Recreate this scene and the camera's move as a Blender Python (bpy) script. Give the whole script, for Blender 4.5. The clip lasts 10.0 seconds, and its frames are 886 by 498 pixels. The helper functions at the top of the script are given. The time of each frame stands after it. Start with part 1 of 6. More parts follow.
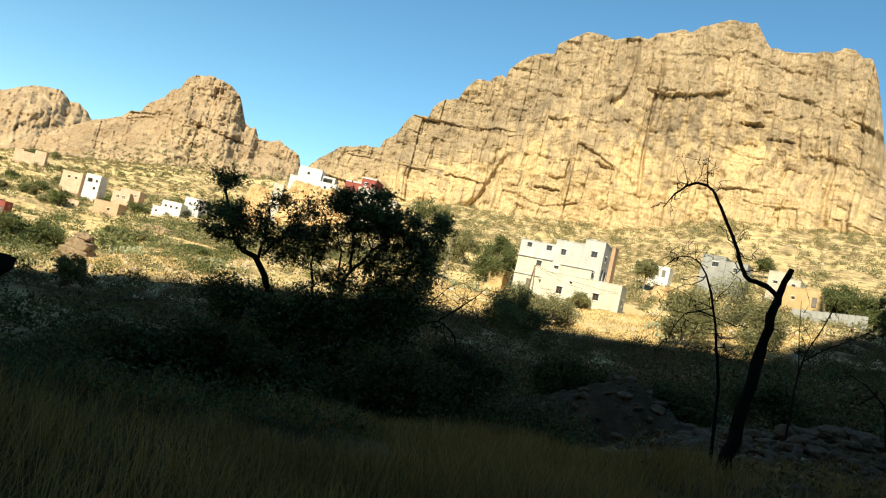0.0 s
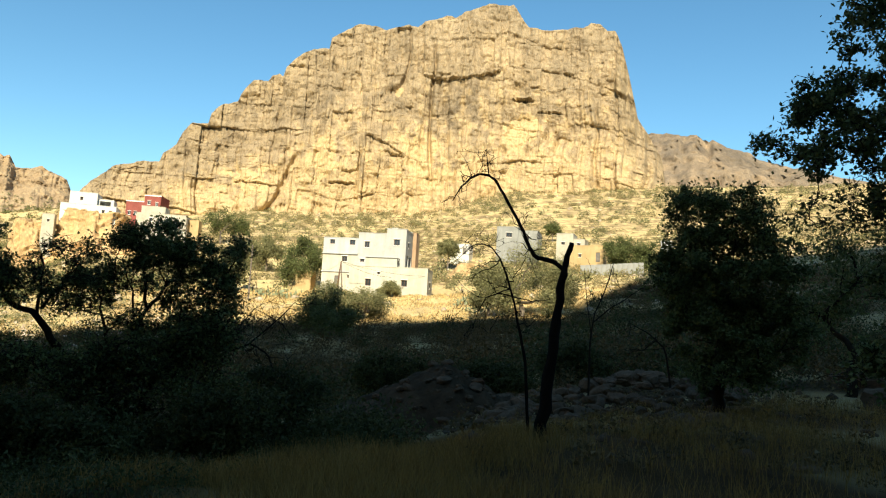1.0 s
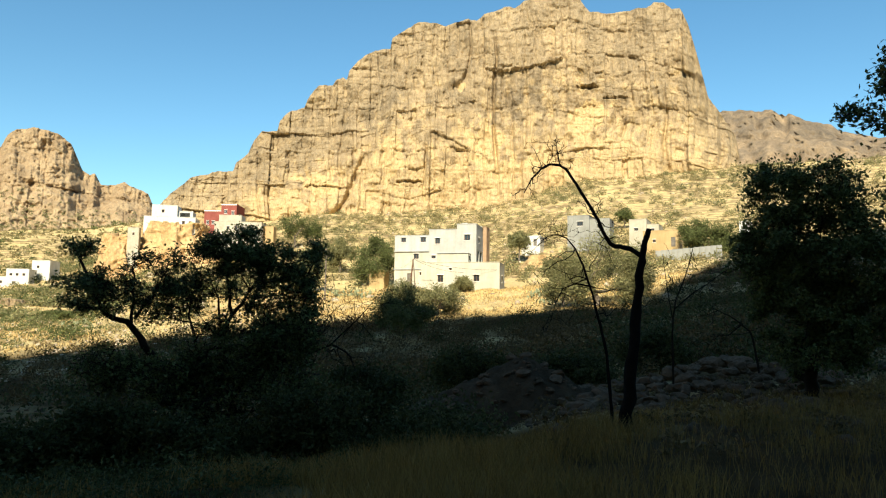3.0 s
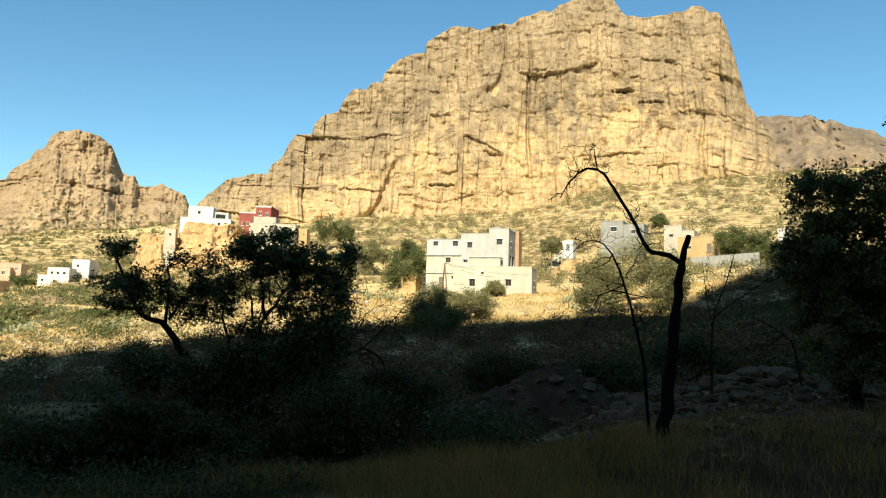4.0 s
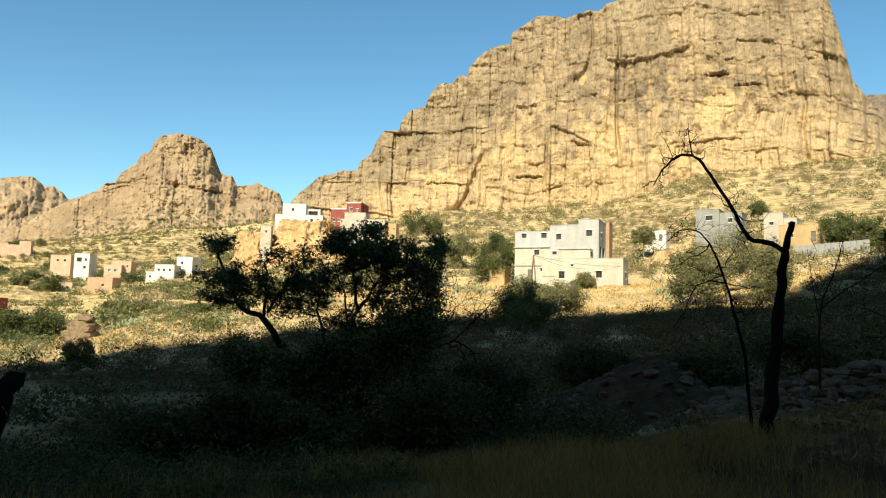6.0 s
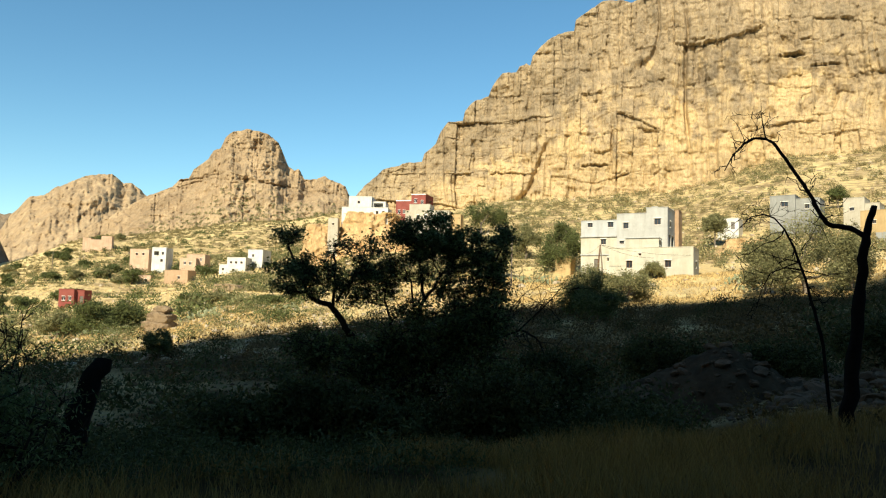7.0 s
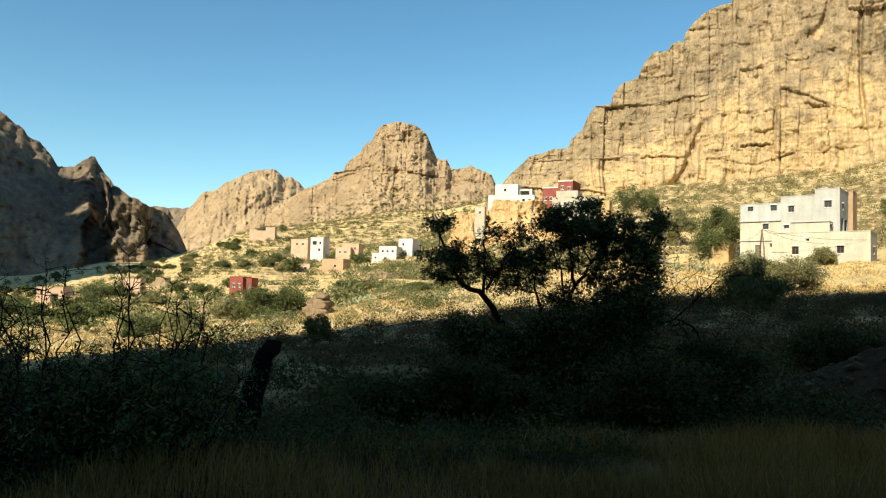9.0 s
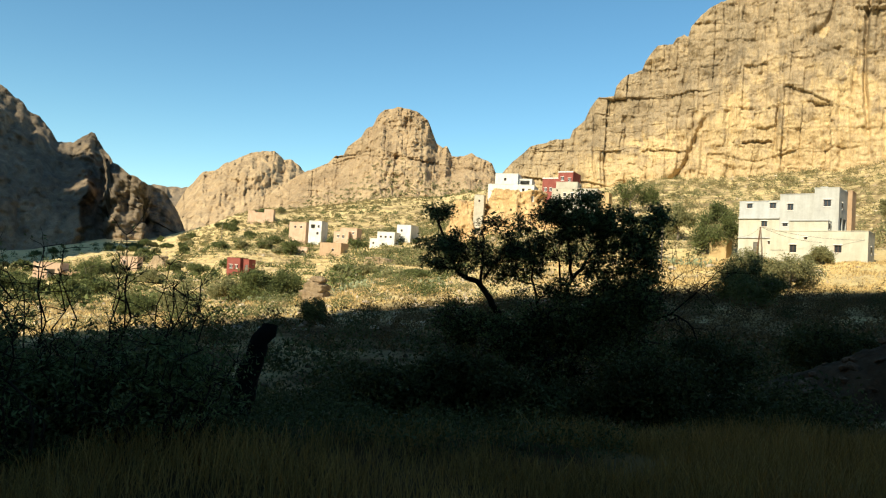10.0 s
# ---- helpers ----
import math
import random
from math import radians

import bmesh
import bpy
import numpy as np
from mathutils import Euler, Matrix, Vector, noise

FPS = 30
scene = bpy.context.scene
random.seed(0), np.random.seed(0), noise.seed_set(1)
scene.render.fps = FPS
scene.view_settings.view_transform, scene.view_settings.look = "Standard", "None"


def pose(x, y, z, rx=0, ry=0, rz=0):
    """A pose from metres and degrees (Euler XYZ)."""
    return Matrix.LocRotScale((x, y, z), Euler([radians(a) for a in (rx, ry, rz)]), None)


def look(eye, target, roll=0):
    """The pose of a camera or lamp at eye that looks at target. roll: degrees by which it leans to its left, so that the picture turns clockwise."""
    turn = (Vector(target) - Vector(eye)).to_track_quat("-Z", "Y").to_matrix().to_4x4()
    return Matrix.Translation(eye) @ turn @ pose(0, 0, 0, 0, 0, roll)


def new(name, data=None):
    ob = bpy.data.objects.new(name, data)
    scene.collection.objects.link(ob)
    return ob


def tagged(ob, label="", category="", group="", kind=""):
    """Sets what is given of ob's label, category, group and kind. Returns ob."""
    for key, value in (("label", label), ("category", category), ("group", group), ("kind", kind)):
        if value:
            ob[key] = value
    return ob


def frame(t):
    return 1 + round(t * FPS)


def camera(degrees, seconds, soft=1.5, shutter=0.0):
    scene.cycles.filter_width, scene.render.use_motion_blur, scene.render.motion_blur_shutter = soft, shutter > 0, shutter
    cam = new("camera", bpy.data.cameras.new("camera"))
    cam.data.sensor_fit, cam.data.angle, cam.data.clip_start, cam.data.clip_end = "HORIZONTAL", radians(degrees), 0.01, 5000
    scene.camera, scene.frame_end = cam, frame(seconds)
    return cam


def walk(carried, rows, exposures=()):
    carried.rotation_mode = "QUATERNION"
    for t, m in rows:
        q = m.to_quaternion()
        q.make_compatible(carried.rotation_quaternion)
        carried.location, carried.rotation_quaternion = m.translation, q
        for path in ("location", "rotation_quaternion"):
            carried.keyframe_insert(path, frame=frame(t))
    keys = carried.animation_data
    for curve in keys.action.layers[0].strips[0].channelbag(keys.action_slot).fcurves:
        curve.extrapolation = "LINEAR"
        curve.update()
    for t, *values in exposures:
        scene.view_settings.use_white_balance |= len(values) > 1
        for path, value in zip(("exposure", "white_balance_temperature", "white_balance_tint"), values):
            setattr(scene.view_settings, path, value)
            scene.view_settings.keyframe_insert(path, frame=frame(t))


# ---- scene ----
cam = camera(61.74, 10.0, soft=1.15)
EYE = 1.7
PATH = [  # seconds, place, pitch, roll, heading
    (0.0, 0.073, -0.047, -0.252, 5.14, -13.02, 5.31),
    (0.1, 0.082, -0.064, -0.221, 6.44, -13.30, -0.02),
    (0.2, 0.091, -0.080, -0.190, 5.62, -12.85, -5.92),
    (0.3, 0.100, -0.097, -0.158, 4.39, -9.08, -8.68),
    (0.4, 0.109, -0.114, -0.127, 3.30, -6.52, -12.27),
    (0.5, 0.117, -0.130, -0.096, 4.31, -1.39, -13.04),
    (1.0, 0.083, -0.173, -0.033, 6.69, -3.10, -8.90),
    (1.5, 0.010, -0.140, -0.012, 8.68, -0.79, -8.98),
    (2.0, 0.031, -0.170, -0.016, 6.84, -0.98, -7.52),
    (2.5, 0.036, -0.206, -0.030, 6.06, -0.64, -5.23),
    (4.0, -0.007, -0.023, -0.007, 6.31, -1.70, -0.80),
    (4.5, 0.000, 0.000, 0.004, 6.60, -1.50, -0.00),
    (5.0, -0.010, 0.029, 0.006, 5.89, -1.42, 2.43),
    (5.5, -0.021, 0.025, -0.003, 5.66, -1.68, 4.16),
    (7.0, -0.031, -0.048, -0.048, 4.74, -1.42, 11.09),
    (7.5, -0.036, -0.003, -0.050, 3.76, -2.13, 13.96),
    (8.0, -0.043, -0.006, -0.053, 3.52, -2.21, 16.88),
    (8.5, -0.058, -0.056, -0.061, 3.65, -1.85, 19.37),
    (9.0, -0.065, -0.095, -0.061, 3.49, -1.73, 22.40),
    (9.5, -0.071, -0.101, -0.054, 3.93, -2.55, 24.03),
    (10.0, -0.079, -0.087, -0.041, 2.52, -3.47, 22.15),
]
walk(cam, [(t, pose(x, y, EYE + z, 90 + p, r, w)) for t, x, y, z, p, r, w in PATH],
     exposures=[(0.0, 1.3), (0.5, 1.35), (1.0, 1.34), (1.5, 1.4), (2.5, 1.34), (4.0, 1.22), (5.0, 1.15), (7.0, 1.13), (10.0, 1.13)])

# ---- world, sun ----
SUN_AZ, SUN_EL = -168.0, 36.0
world = bpy.data.worlds.new("sky")
scene.world = world
world.use_nodes = True
wn = world.node_tree.nodes
wl = world.node_tree.links
sky = wn.new("ShaderNodeTexSky")
sky.sky_type = "NISHITA"
sky.sun_disc = False
sky.sun_elevation = radians(SUN_EL)
sky.sun_rotation = radians(SUN_AZ)
sky.altitude = 1200
sky.air_density, sky.dust_density, sky.ozone_density = 1.0, 0.6, 1.5
vivid = wn.new("ShaderNodeHueSaturation")
vivid.inputs["Saturation"].default_value = 1.22
wl.new(sky.outputs[0], vivid.inputs["Color"])
balance = wn.new("ShaderNodeMix")
balance.data_type, balance.blend_type = "RGBA", "MULTIPLY"
balance.inputs[0].default_value = 1.0
balance.inputs[7].default_value = (0.95, 1.05, 0.87, 1)
wl.new(vivid.outputs[0], balance.inputs[6])
wl.new(balance.outputs[2], wn["Background"].inputs[0])
wn["Background"].inputs[1].default_value = 0.084
sun_data = bpy.data.lights.new("sun", "SUN")
sun_data.energy, sun_data.angle, sun_data.color = 3.62, radians(0.53), (1.0, 0.90, 0.66)
sun = new("sun", sun_data)
sun.matrix_world = look((0, 0, 0), (-math.sin(radians(SUN_AZ)), -math.cos(radians(SUN_AZ)), -math.tan(radians(SUN_EL))))

# ---- small tools ----
TABLE = np.random.default_rng(3).random(65536)


def vnoise(x, y=0.0, z=0.0):
    """Smooth value noise, -1 to 1, on arrays."""
    x, y, z = np.broadcast_arrays(np.asarray(x, float), np.asarray(y, float), np.asarray(z, float))
    xi, yi, zi = np.floor(x).astype(np.int64), np.floor(y).astype(np.int64), np.floor(z).astype(np.int64)
    fx, fy, fz = x - xi, y - yi, z - zi
    fx, fy, fz = (f * f * f * (f * (f * 6 - 15) + 10) for f in (fx, fy, fz))
    total = 0
    for a in (0, 1):
        for b in (0, 1):
            for c in (0, 1):
                h = TABLE[((xi + a) * 73856093 ^ (yi + b) * 19349663 ^ (zi + c) * 83492791) & 65535]
                total = total + h * (fx if a else 1 - fx) * (fy if b else 1 - fy) * (fz if c else 1 - fz)
    return total * 2 - 1


def fbm(x, y=0.0, z=0.0, octaves=4, gain=0.5):
    total, amp, f = 0, 1.0, 1.0
    for k in range(octaves):
        total = total + amp * vnoise(np.asarray(x) * f + 17 * k, np.asarray(y) * f + 5 * k, np.asarray(z) * f)
        amp, f = amp * gain, f * 2.03
    return total


def smooth(a, b, x):
    t = np.clip((np.asarray(x, float) - a) / (b - a), 0, 1)
    return t * t * (3 - 2 * t)


def at(az, d, z=0.0):
    """The place at a bearing from north (degrees, clockwise) and a distance."""
    return Vector((d * math.sin(radians(az)), d * math.cos(radians(az)), z))


def high(el, d):
    return EYE + d * math.tan(radians(el))


def mesh(name, verts, faces, mats, parent=None, label="", smooth_shade=False, slots=None, m=None):
    """One mesh object. faces: an (n, 3 or 4) array, or a list of lists."""
    me = bpy.data.meshes.new(name)
    verts = np.asarray(verts, float).reshape(-1, 3)
    if isinstance(faces, np.ndarray):
        n, k = faces.shape
        me.vertices.add(len(verts))
        me.vertices.foreach_set("co", verts.ravel())
        me.loops.add(n * k)
        me.loops.foreach_set("vertex_index", faces.ravel().astype(np.int32))
        me.polygons.add(n)
        me.polygons.foreach_set("loop_start", np.arange(0, n * k, k, dtype=np.int32))
        me.update(calc_edges=True)
    else:
        me.from_pydata([tuple(v) for v in verts], [], faces)
    for one in mats if isinstance(mats, (list, tuple)) else [mats]:
        me.materials.append(one)
    if slots is not None:
        me.polygons.foreach_set("material_index", np.asarray(slots, np.int32))
    if smooth_shade:
        me.polygons.foreach_set("use_smooth", np.ones(len(me.polygons), bool))
    ob = new(name, me)
    if parent is not None:
        ob.parent = parent
    if m is not None:
        ob.matrix_basis = m
    return tagged(ob, label)


def part(name, bm, material, parent, label="", m=None):
    me = bpy.data.meshes.new(name)
    bm.normal_update()
    bm.to_mesh(me)
    bm.free()
    me.materials.append(material)
    ob = new(name, me)
    ob.parent = parent
    if m is not None:
        ob.matrix_basis = m
    return tagged(ob, label)


def empty(name, m, label, category, group="", kind=""):
    ob = new(name)
    ob.empty_display_size = 0.3
    ob.matrix_basis = m
    return tagged(ob, label, category, group, kind)


def box(bm, x0, y0, z0, x1, y1, z1, bevel=0.0):
    made = bmesh.ops.create_cube(bm, size=1.0, matrix=Matrix.Translation(((x0 + x1) / 2, (y0 + y1) / 2, (z0 + z1) / 2)) @ Matrix.Diagonal((x1 - x0, y1 - y0, z1 - z0, 1)))
    if bevel:
        edges = list({e for v in made["verts"] for e in v.link_edges})
        bmesh.ops.bevel(bm, geom=edges, offset=bevel, segments=1, affect="EDGES")
    return bm


def grid_faces(nu, nv, wrap=False):
    """Quads over an nu by nv grid of points, the v index running fastest."""
    i = np.arange(nu if wrap else nu - 1)[:, None]
    j = np.arange(nv - 1)[None, :]
    k = (i + 1) % nu
    return np.stack([i * nv + j, k * nv + j, k * nv + j + 1, i * nv + j + 1], -1).reshape(-1, 4)


# ---- materials ----
def material(name, rough=0.9, metal=0.0):
    m = bpy.data.materials.new(name)
    m.use_nodes = True
    b = m.node_tree.nodes["Principled BSDF"]
    b.inputs["Roughness"].default_value, b.inputs["Metallic"].default_value = rough, metal
    b.inputs["Specular IOR Level"].default_value = 0.25 if rough < 0.8 else 0.08
    return m, m.node_tree.nodes, m.node_tree.links, b


def noise_ramp(n, l, coord, scale, stops, detail=6.0, rough=0.6, kind="noise", stretch=None):
    """Colour ramp over a noise at that scale. Returns the ramp's colour output."""
    if stretch:
        mp = n.new("ShaderNodeMapping")
        mp.inputs["Scale"].default_value = stretch
        l.new(coord, mp.inputs[0])
        coord = mp.outputs[0]
    t = n.new("ShaderNodeTexNoise" if kind == "noise" else "ShaderNodeTexVoronoi")
    t.inputs["Scale"].default_value = scale
    if kind == "noise":
        t.inputs["Detail"].default_value, t.inputs["Roughness"].default_value = detail, rough
    l.new(coord, t.inputs["Vector"])
    r = n.new("ShaderNodeValToRGB")
    r.color_ramp.elements[0].position, r.color_ramp.elements[0].color = stops[0][0], (*stops[0][1], 1)
    r.color_ramp.elements[1].position, r.color_ramp.elements[1].color = stops[-1][0], (*stops[-1][1], 1)
    for p, c in stops[1:-1]:
        r.color_ramp.elements.new(p).color = (*c, 1)
    l.new(t.outputs["Fac" if kind == "noise" else "Distance"], r.inputs[0])
    return r.outputs[0]


def mixed(n, l, a, b, fac, mode="MIX"):
    x = n.new("ShaderNodeMix")
    x.data_type, x.blend_type = "RGBA", mode
    for value, slot in ((fac, 0), (a, 6), (b, 7)):
        if isinstance(value, (int, float)):
            x.inputs[slot].default_value = value
        elif isinstance(value, tuple):
            x.inputs[slot].default_value = (*value, 1)
        else:
            l.new(value, x.inputs[slot])
    return x.outputs[2]


def bump(n, l, b, height, strength, distance):
    u = n.new("ShaderNodeBump")
    u.inputs["Strength"].default_value, u.inputs["Distance"].default_value = strength, distance
    l.new(height, u.inputs["Height"])
    l.new(u.outputs[0], b.inputs["Normal"])


W2, B2 = (1, 1, 1), (0, 0, 0)


def rock_material(name, pale, mid, dark, fresh, scale=0.05, varnish=(0.62, 0.66, 0.74)):
    m, n, l, b = material(name, 0.95)
    co = n.new("ShaderNodeTexCoord").outputs["Object"]
    big = noise_ramp(n, l, co, scale, [(0.3, dark), (0.5, mid), (0.72, pale)], 9, 0.68, stretch=(1, 1, 0.55))
    streak = noise_ramp(n, l, co, 0.35, [(0.36, (0.68, 0.67, 0.66)), (0.58, (1.1, 1.09, 1.06))], 8, 0.72, stretch=(1, 1, 0.22))
    col = mixed(n, l, big, streak, 0.6, "MULTIPLY")
    strata = noise_ramp(n, l, co, 0.5, [(0.38, (0.72, 0.7, 0.68)), (0.6, W2)], 5, 0.6, stretch=(0.06, 0.06, 1))
    col = mixed(n, l, col, strata, 0.3, "MULTIPLY")
    grey = noise_ramp(n, l, co, scale * 1.7, [(0.36, B2), (0.54, W2)], 9, 0.75, stretch=(1, 1, 0.45))
    age = n.new("ShaderNodeAttribute")
    age.attribute_name = "age"
    grey = mixed(n, l, grey, age.outputs["Fac"], 1.0, "MULTIPLY")
    col = mixed(n, l, col, mixed(n, l, col, varnish, 1.0, "MULTIPLY"), grey)
    at_node = n.new("ShaderNodeAttribute")
    at_node.attribute_name = "fresh"
    col = mixed(n, l, col, fresh, at_node.outputs["Fac"])
    fine = noise_ramp(n, l, co, 1.6, [(0.34, (0.66, 0.66, 0.67)), (0.62, (1.2, 1.19, 1.16))], 9, 0.75, stretch=(1, 1, 0.45))
    col = mixed(n, l, col, fine, 0.8, "MULTIPLY")
    l.new(col, b.inputs["Base Color"])
    h = noise_ramp(n, l, co, 0.5, [(0.2, B2), (0.8, W2)], 12, 0.8, stretch=(1, 1, 0.6))
    bump(n, l, b, h, 0.8, 0.7)
    return m


CLIFF = rock_material("cliff rock", (0.545, 0.42, 0.262), (0.448, 0.345, 0.216), (0.305, 0.242, 0.165), (0.61, 0.456, 0.245), varnish=(0.74, 0.755, 0.79))
HILL_ROCK = rock_material("hill rock", (0.53, 0.405, 0.26), (0.44, 0.335, 0.215), (0.29, 0.22, 0.145), (0.5, 0.37, 0.215), varnish=(0.82, 0.79, 0.77))
FAR_ROCK = rock_material("far rock", (0.42, 0.315, 0.205), (0.34, 0.255, 0.17), (0.23, 0.18, 0.13), (0.4, 0.3, 0.2), 0.02)
# darker copy of the hill rock, with the mountain's shade in its colour
SHADE_ROCK = rock_material("shade-toned mountain rock", (0.36, 0.272, 0.18), (0.25, 0.192, 0.132), (0.13, 0.10, 0.075), (0.31, 0.235, 0.15))
OCHRE_ROCK = rock_material("ochre rock", (0.78, 0.57, 0.325), (0.67, 0.465, 0.245), (0.47, 0.31, 0.16), (0.74, 0.54, 0.29), 0.12)


def ground_material():
    m, n, l, b = material("dry ground", 0.97)
    co = n.new("ShaderNodeTexCoord").outputs["Object"]
    straw = noise_ramp(n, l, co, 0.9, [(0.3, (0.42, 0.315, 0.15)), (0.5, (0.66, 0.51, 0.245)), (0.68, (0.80, 0.66, 0.37))], 10, 0.78)
    earth = noise_ramp(n, l, co, 0.6, [(0.32, (0.33, 0.25, 0.135)), (0.66, (0.64, 0.49, 0.27))], 10, 0.78)
    mask = noise_ramp(n, l, co, 0.07, [(0.5, B2), (0.66, W2)], 8, 0.75)
    col = mixed(n, l, straw, earth, mask)
    stones = noise_ramp(n, l, co, 1.3, [(0.12, W2), (0.22, B2)], kind="voronoi")
    some = noise_ramp(n, l, co, 0.11, [(0.47, B2), (0.58, W2)], 5, 0.6)
    fac = mixed(n, l, stones, some, 1.0, "MULTIPLY")
    col = mixed(n, l, col, (0.5, 0.45, 0.37), fac)
    wall = n.new("ShaderNodeAttribute")
    wall.attribute_name = "riser"
    col = mixed(n, l, col, noise_ramp(n, l, co, 1.7, [(0.3, (0.16, 0.115, 0.06)), (0.7, (0.34, 0.255, 0.145))], 8, 0.75), wall.outputs["Fac"])
    # dark brown that paints the mountain's shade into the ground's colour
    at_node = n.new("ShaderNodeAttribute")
    at_node.attribute_name = "shade_tint"
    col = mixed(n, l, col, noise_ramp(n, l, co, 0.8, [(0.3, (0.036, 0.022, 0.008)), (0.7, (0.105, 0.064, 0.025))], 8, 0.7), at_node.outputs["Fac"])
    l.new(col, b.inputs["Base Color"])
    h = noise_ramp(n, l, co, 2.0, [(0.2, B2), (0.8, W2)], 9, 0.75)
    bump(n, l, b, h, 0.8, 0.3)
    return m


GROUND = ground_material()


def plain(name, low, high_, scale=2.0, rough=0.85, depth=0.01, metal=0.0, random_shade=0.0, streaks=0.0):
    m, n, l, b = material(name, rough, metal)
    co = n.new("ShaderNodeTexCoord").outputs["Object"]
    col = noise_ramp(n, l, co, scale, [(0.3, low), (0.7, high_)], 8, 0.65)
    col = mixed(n, l, col, noise_ramp(n, l, co, scale * 9, [(0.25, (0.85, 0.85, 0.85)), (0.7, (1.06, 1.06, 1.06))], 6, 0.7), 0.7, "MULTIPLY")
    if streaks:
        col = mixed(n, l, col, noise_ramp(n, l, co, 1.1, [(0.38, (0.62, 0.6, 0.57)), (0.58, W2)], 7, 0.65, stretch=(1, 1, 0.15)), streaks, "MULTIPLY")
        col = mixed(n, l, col, noise_ramp(n, l, co, 0.25, [(0.4, (0.78, 0.76, 0.72)), (0.62, W2)], 6, 0.6), streaks, "MULTIPLY")
    if random_shade:
        r = n.new("ShaderNodeNewGeometry").outputs["Random Per Island"]
        q = n.new("ShaderNodeValToRGB")
        q.color_ramp.elements[0].color = (1 - random_shade,) * 3 + (1,)
        q.color_ramp.elements[1].color = (1 + random_shade,) * 3 + (1,)
        l.new(r, q.inputs[0])
        col = mixed(n, l, col, q.outputs[0], 1.0, "MULTIPLY")
    l.new(col, b.inputs["Base Color"])
    if depth:
        bump(n, l, b, noise_ramp(n, l, co, scale * 5, [(0.2, B2), (0.8, W2)], 8, 0.7), 0.7, depth)
    return m


def leaf_material(name, low, high_):
    m = plain(name, low, high_, 0.8, 0.6, 0, random_shade=0.45)
    n, l = m.node_tree.nodes, m.node_tree.links
    b = n["Principled BSDF"]
    b.inputs["Specular IOR Level"].default_value = 0.12
    src = b.inputs["Base Color"].links[0].from_socket
    t = n.new("ShaderNodeBsdfTranslucent")
    l.new(src, t.inputs[0])
    x = n.new("ShaderNodeMixShader")
    x.inputs[0].default_value = 0.25
    l.new(b.outputs[0], x.inputs[1])
    l.new(t.outputs[0], x.inputs[2])
    l.new(x.outputs[0], n["Material Output"].inputs[0])
    return m


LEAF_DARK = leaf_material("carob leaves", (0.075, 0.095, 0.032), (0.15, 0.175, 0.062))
# undergrowth: the carob leaf colour darkened, to carry the hollow's shade
LEAF_SHADED = leaf_material("shade-darkened leaves", (0.046, 0.052, 0.018), (0.098, 0.104, 0.036))
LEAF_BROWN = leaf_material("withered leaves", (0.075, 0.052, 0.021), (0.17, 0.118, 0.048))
LEAF_OLIVE = leaf_material("olive leaves", (0.15, 0.152, 0.068), (0.28, 0.265, 0.13))
LEAF_GREEN = leaf_material("green leaves", (0.075, 0.095, 0.034), (0.155, 0.175, 0.068))
LEAF_SCRUB = leaf_material("scrub leaves", (0.175, 0.152, 0.07), (0.32, 0.27, 0.132))
LEAF_DRY = leaf_material("dry scrub", (0.30, 0.23, 0.12), (0.42, 0.33, 0.18))
BARK = plain("bark", (0.017, 0.012, 0.008), (0.04, 0.03, 0.021), 3.0, 0.95, 0.02)
# a darker bark for the dead trees and the leaning stump
BARK_BLACK = plain("near-black bark", (0.006, 0.0045, 0.0035), (0.016, 0.012, 0.009), 3.0, 0.95, 0.02)
YELLOW_WALL = plain("yellowish render", (0.47, 0.455, 0.38), (0.60, 0.58, 0.49), 0.6, 0.9, 0.01, streaks=0.35)
BARK_PALE = plain("pale bark", (0.12, 0.1, 0.08), (0.26, 0.22, 0.18), 3.0, 0.95, 0.02)
GRASS = leaf_material("dry grass", (0.185, 0.118, 0.034), (0.36, 0.23, 0.067))
STONE = plain("grey stone", (0.054, 0.035, 0.022), (0.145, 0.098, 0.062), 1.2, 0.95, 0.03, random_shade=0.25)
WHITE_WALL = plain("white render", (0.60, 0.60, 0.58), (0.74, 0.74, 0.72), 0.5, 0.9, 0.01, streaks=0.35)
PALE_CEMENT = plain("pale cement wash", (0.42, 0.44, 0.45), (0.53, 0.555, 0.57), 0.4, 0.9, 0.01, streaks=0.35)
CREAM_WALL = plain("cream render", (0.43, 0.40, 0.33), (0.56, 0.525, 0.44), 0.5, 0.9, 0.01, streaks=0.35)
GREY_WALL = plain("bare cement render", (0.41, 0.415, 0.405), (0.53, 0.54, 0.525), 0.4, 0.92, 0.015, streaks=0.35)
DULL_CEMENT = plain("weathered grey cement", (0.27, 0.28, 0.275), (0.36, 0.37, 0.36), 0.5, 0.92, 0.015, streaks=0.4)
PINK_WALL = plain("pinkish earth render", (0.55, 0.38, 0.27), (0.66, 0.48, 0.36), 0.6, 0.92, 0.015, streaks=0.35)
RED_WALL = plain("red render", (0.25, 0.075, 0.065), (0.34, 0.11, 0.09), 0.6, 0.88, 0.01, streaks=0.35)
OCHRE_WALL = plain("ochre render", (0.44, 0.32, 0.165), (0.54, 0.40, 0.22), 0.6, 0.9, 0.01, streaks=0.35)
BRICK_WALL = plain("raw block wall", (0.42, 0.29, 0.19), (0.55, 0.39, 0.26), 1.2, 0.95, 0.03, streaks=0.35)
TRIM_WHITE = plain("white trim", (0.75, 0.72, 0.68), (0.84, 0.81, 0.77), 1.0, 0.8, 0)
WOOD_FRAME = plain("brown painted wood", (0.10, 0.05, 0.03), (0.17, 0.09, 0.05), 4.0, 0.6, 0.004)
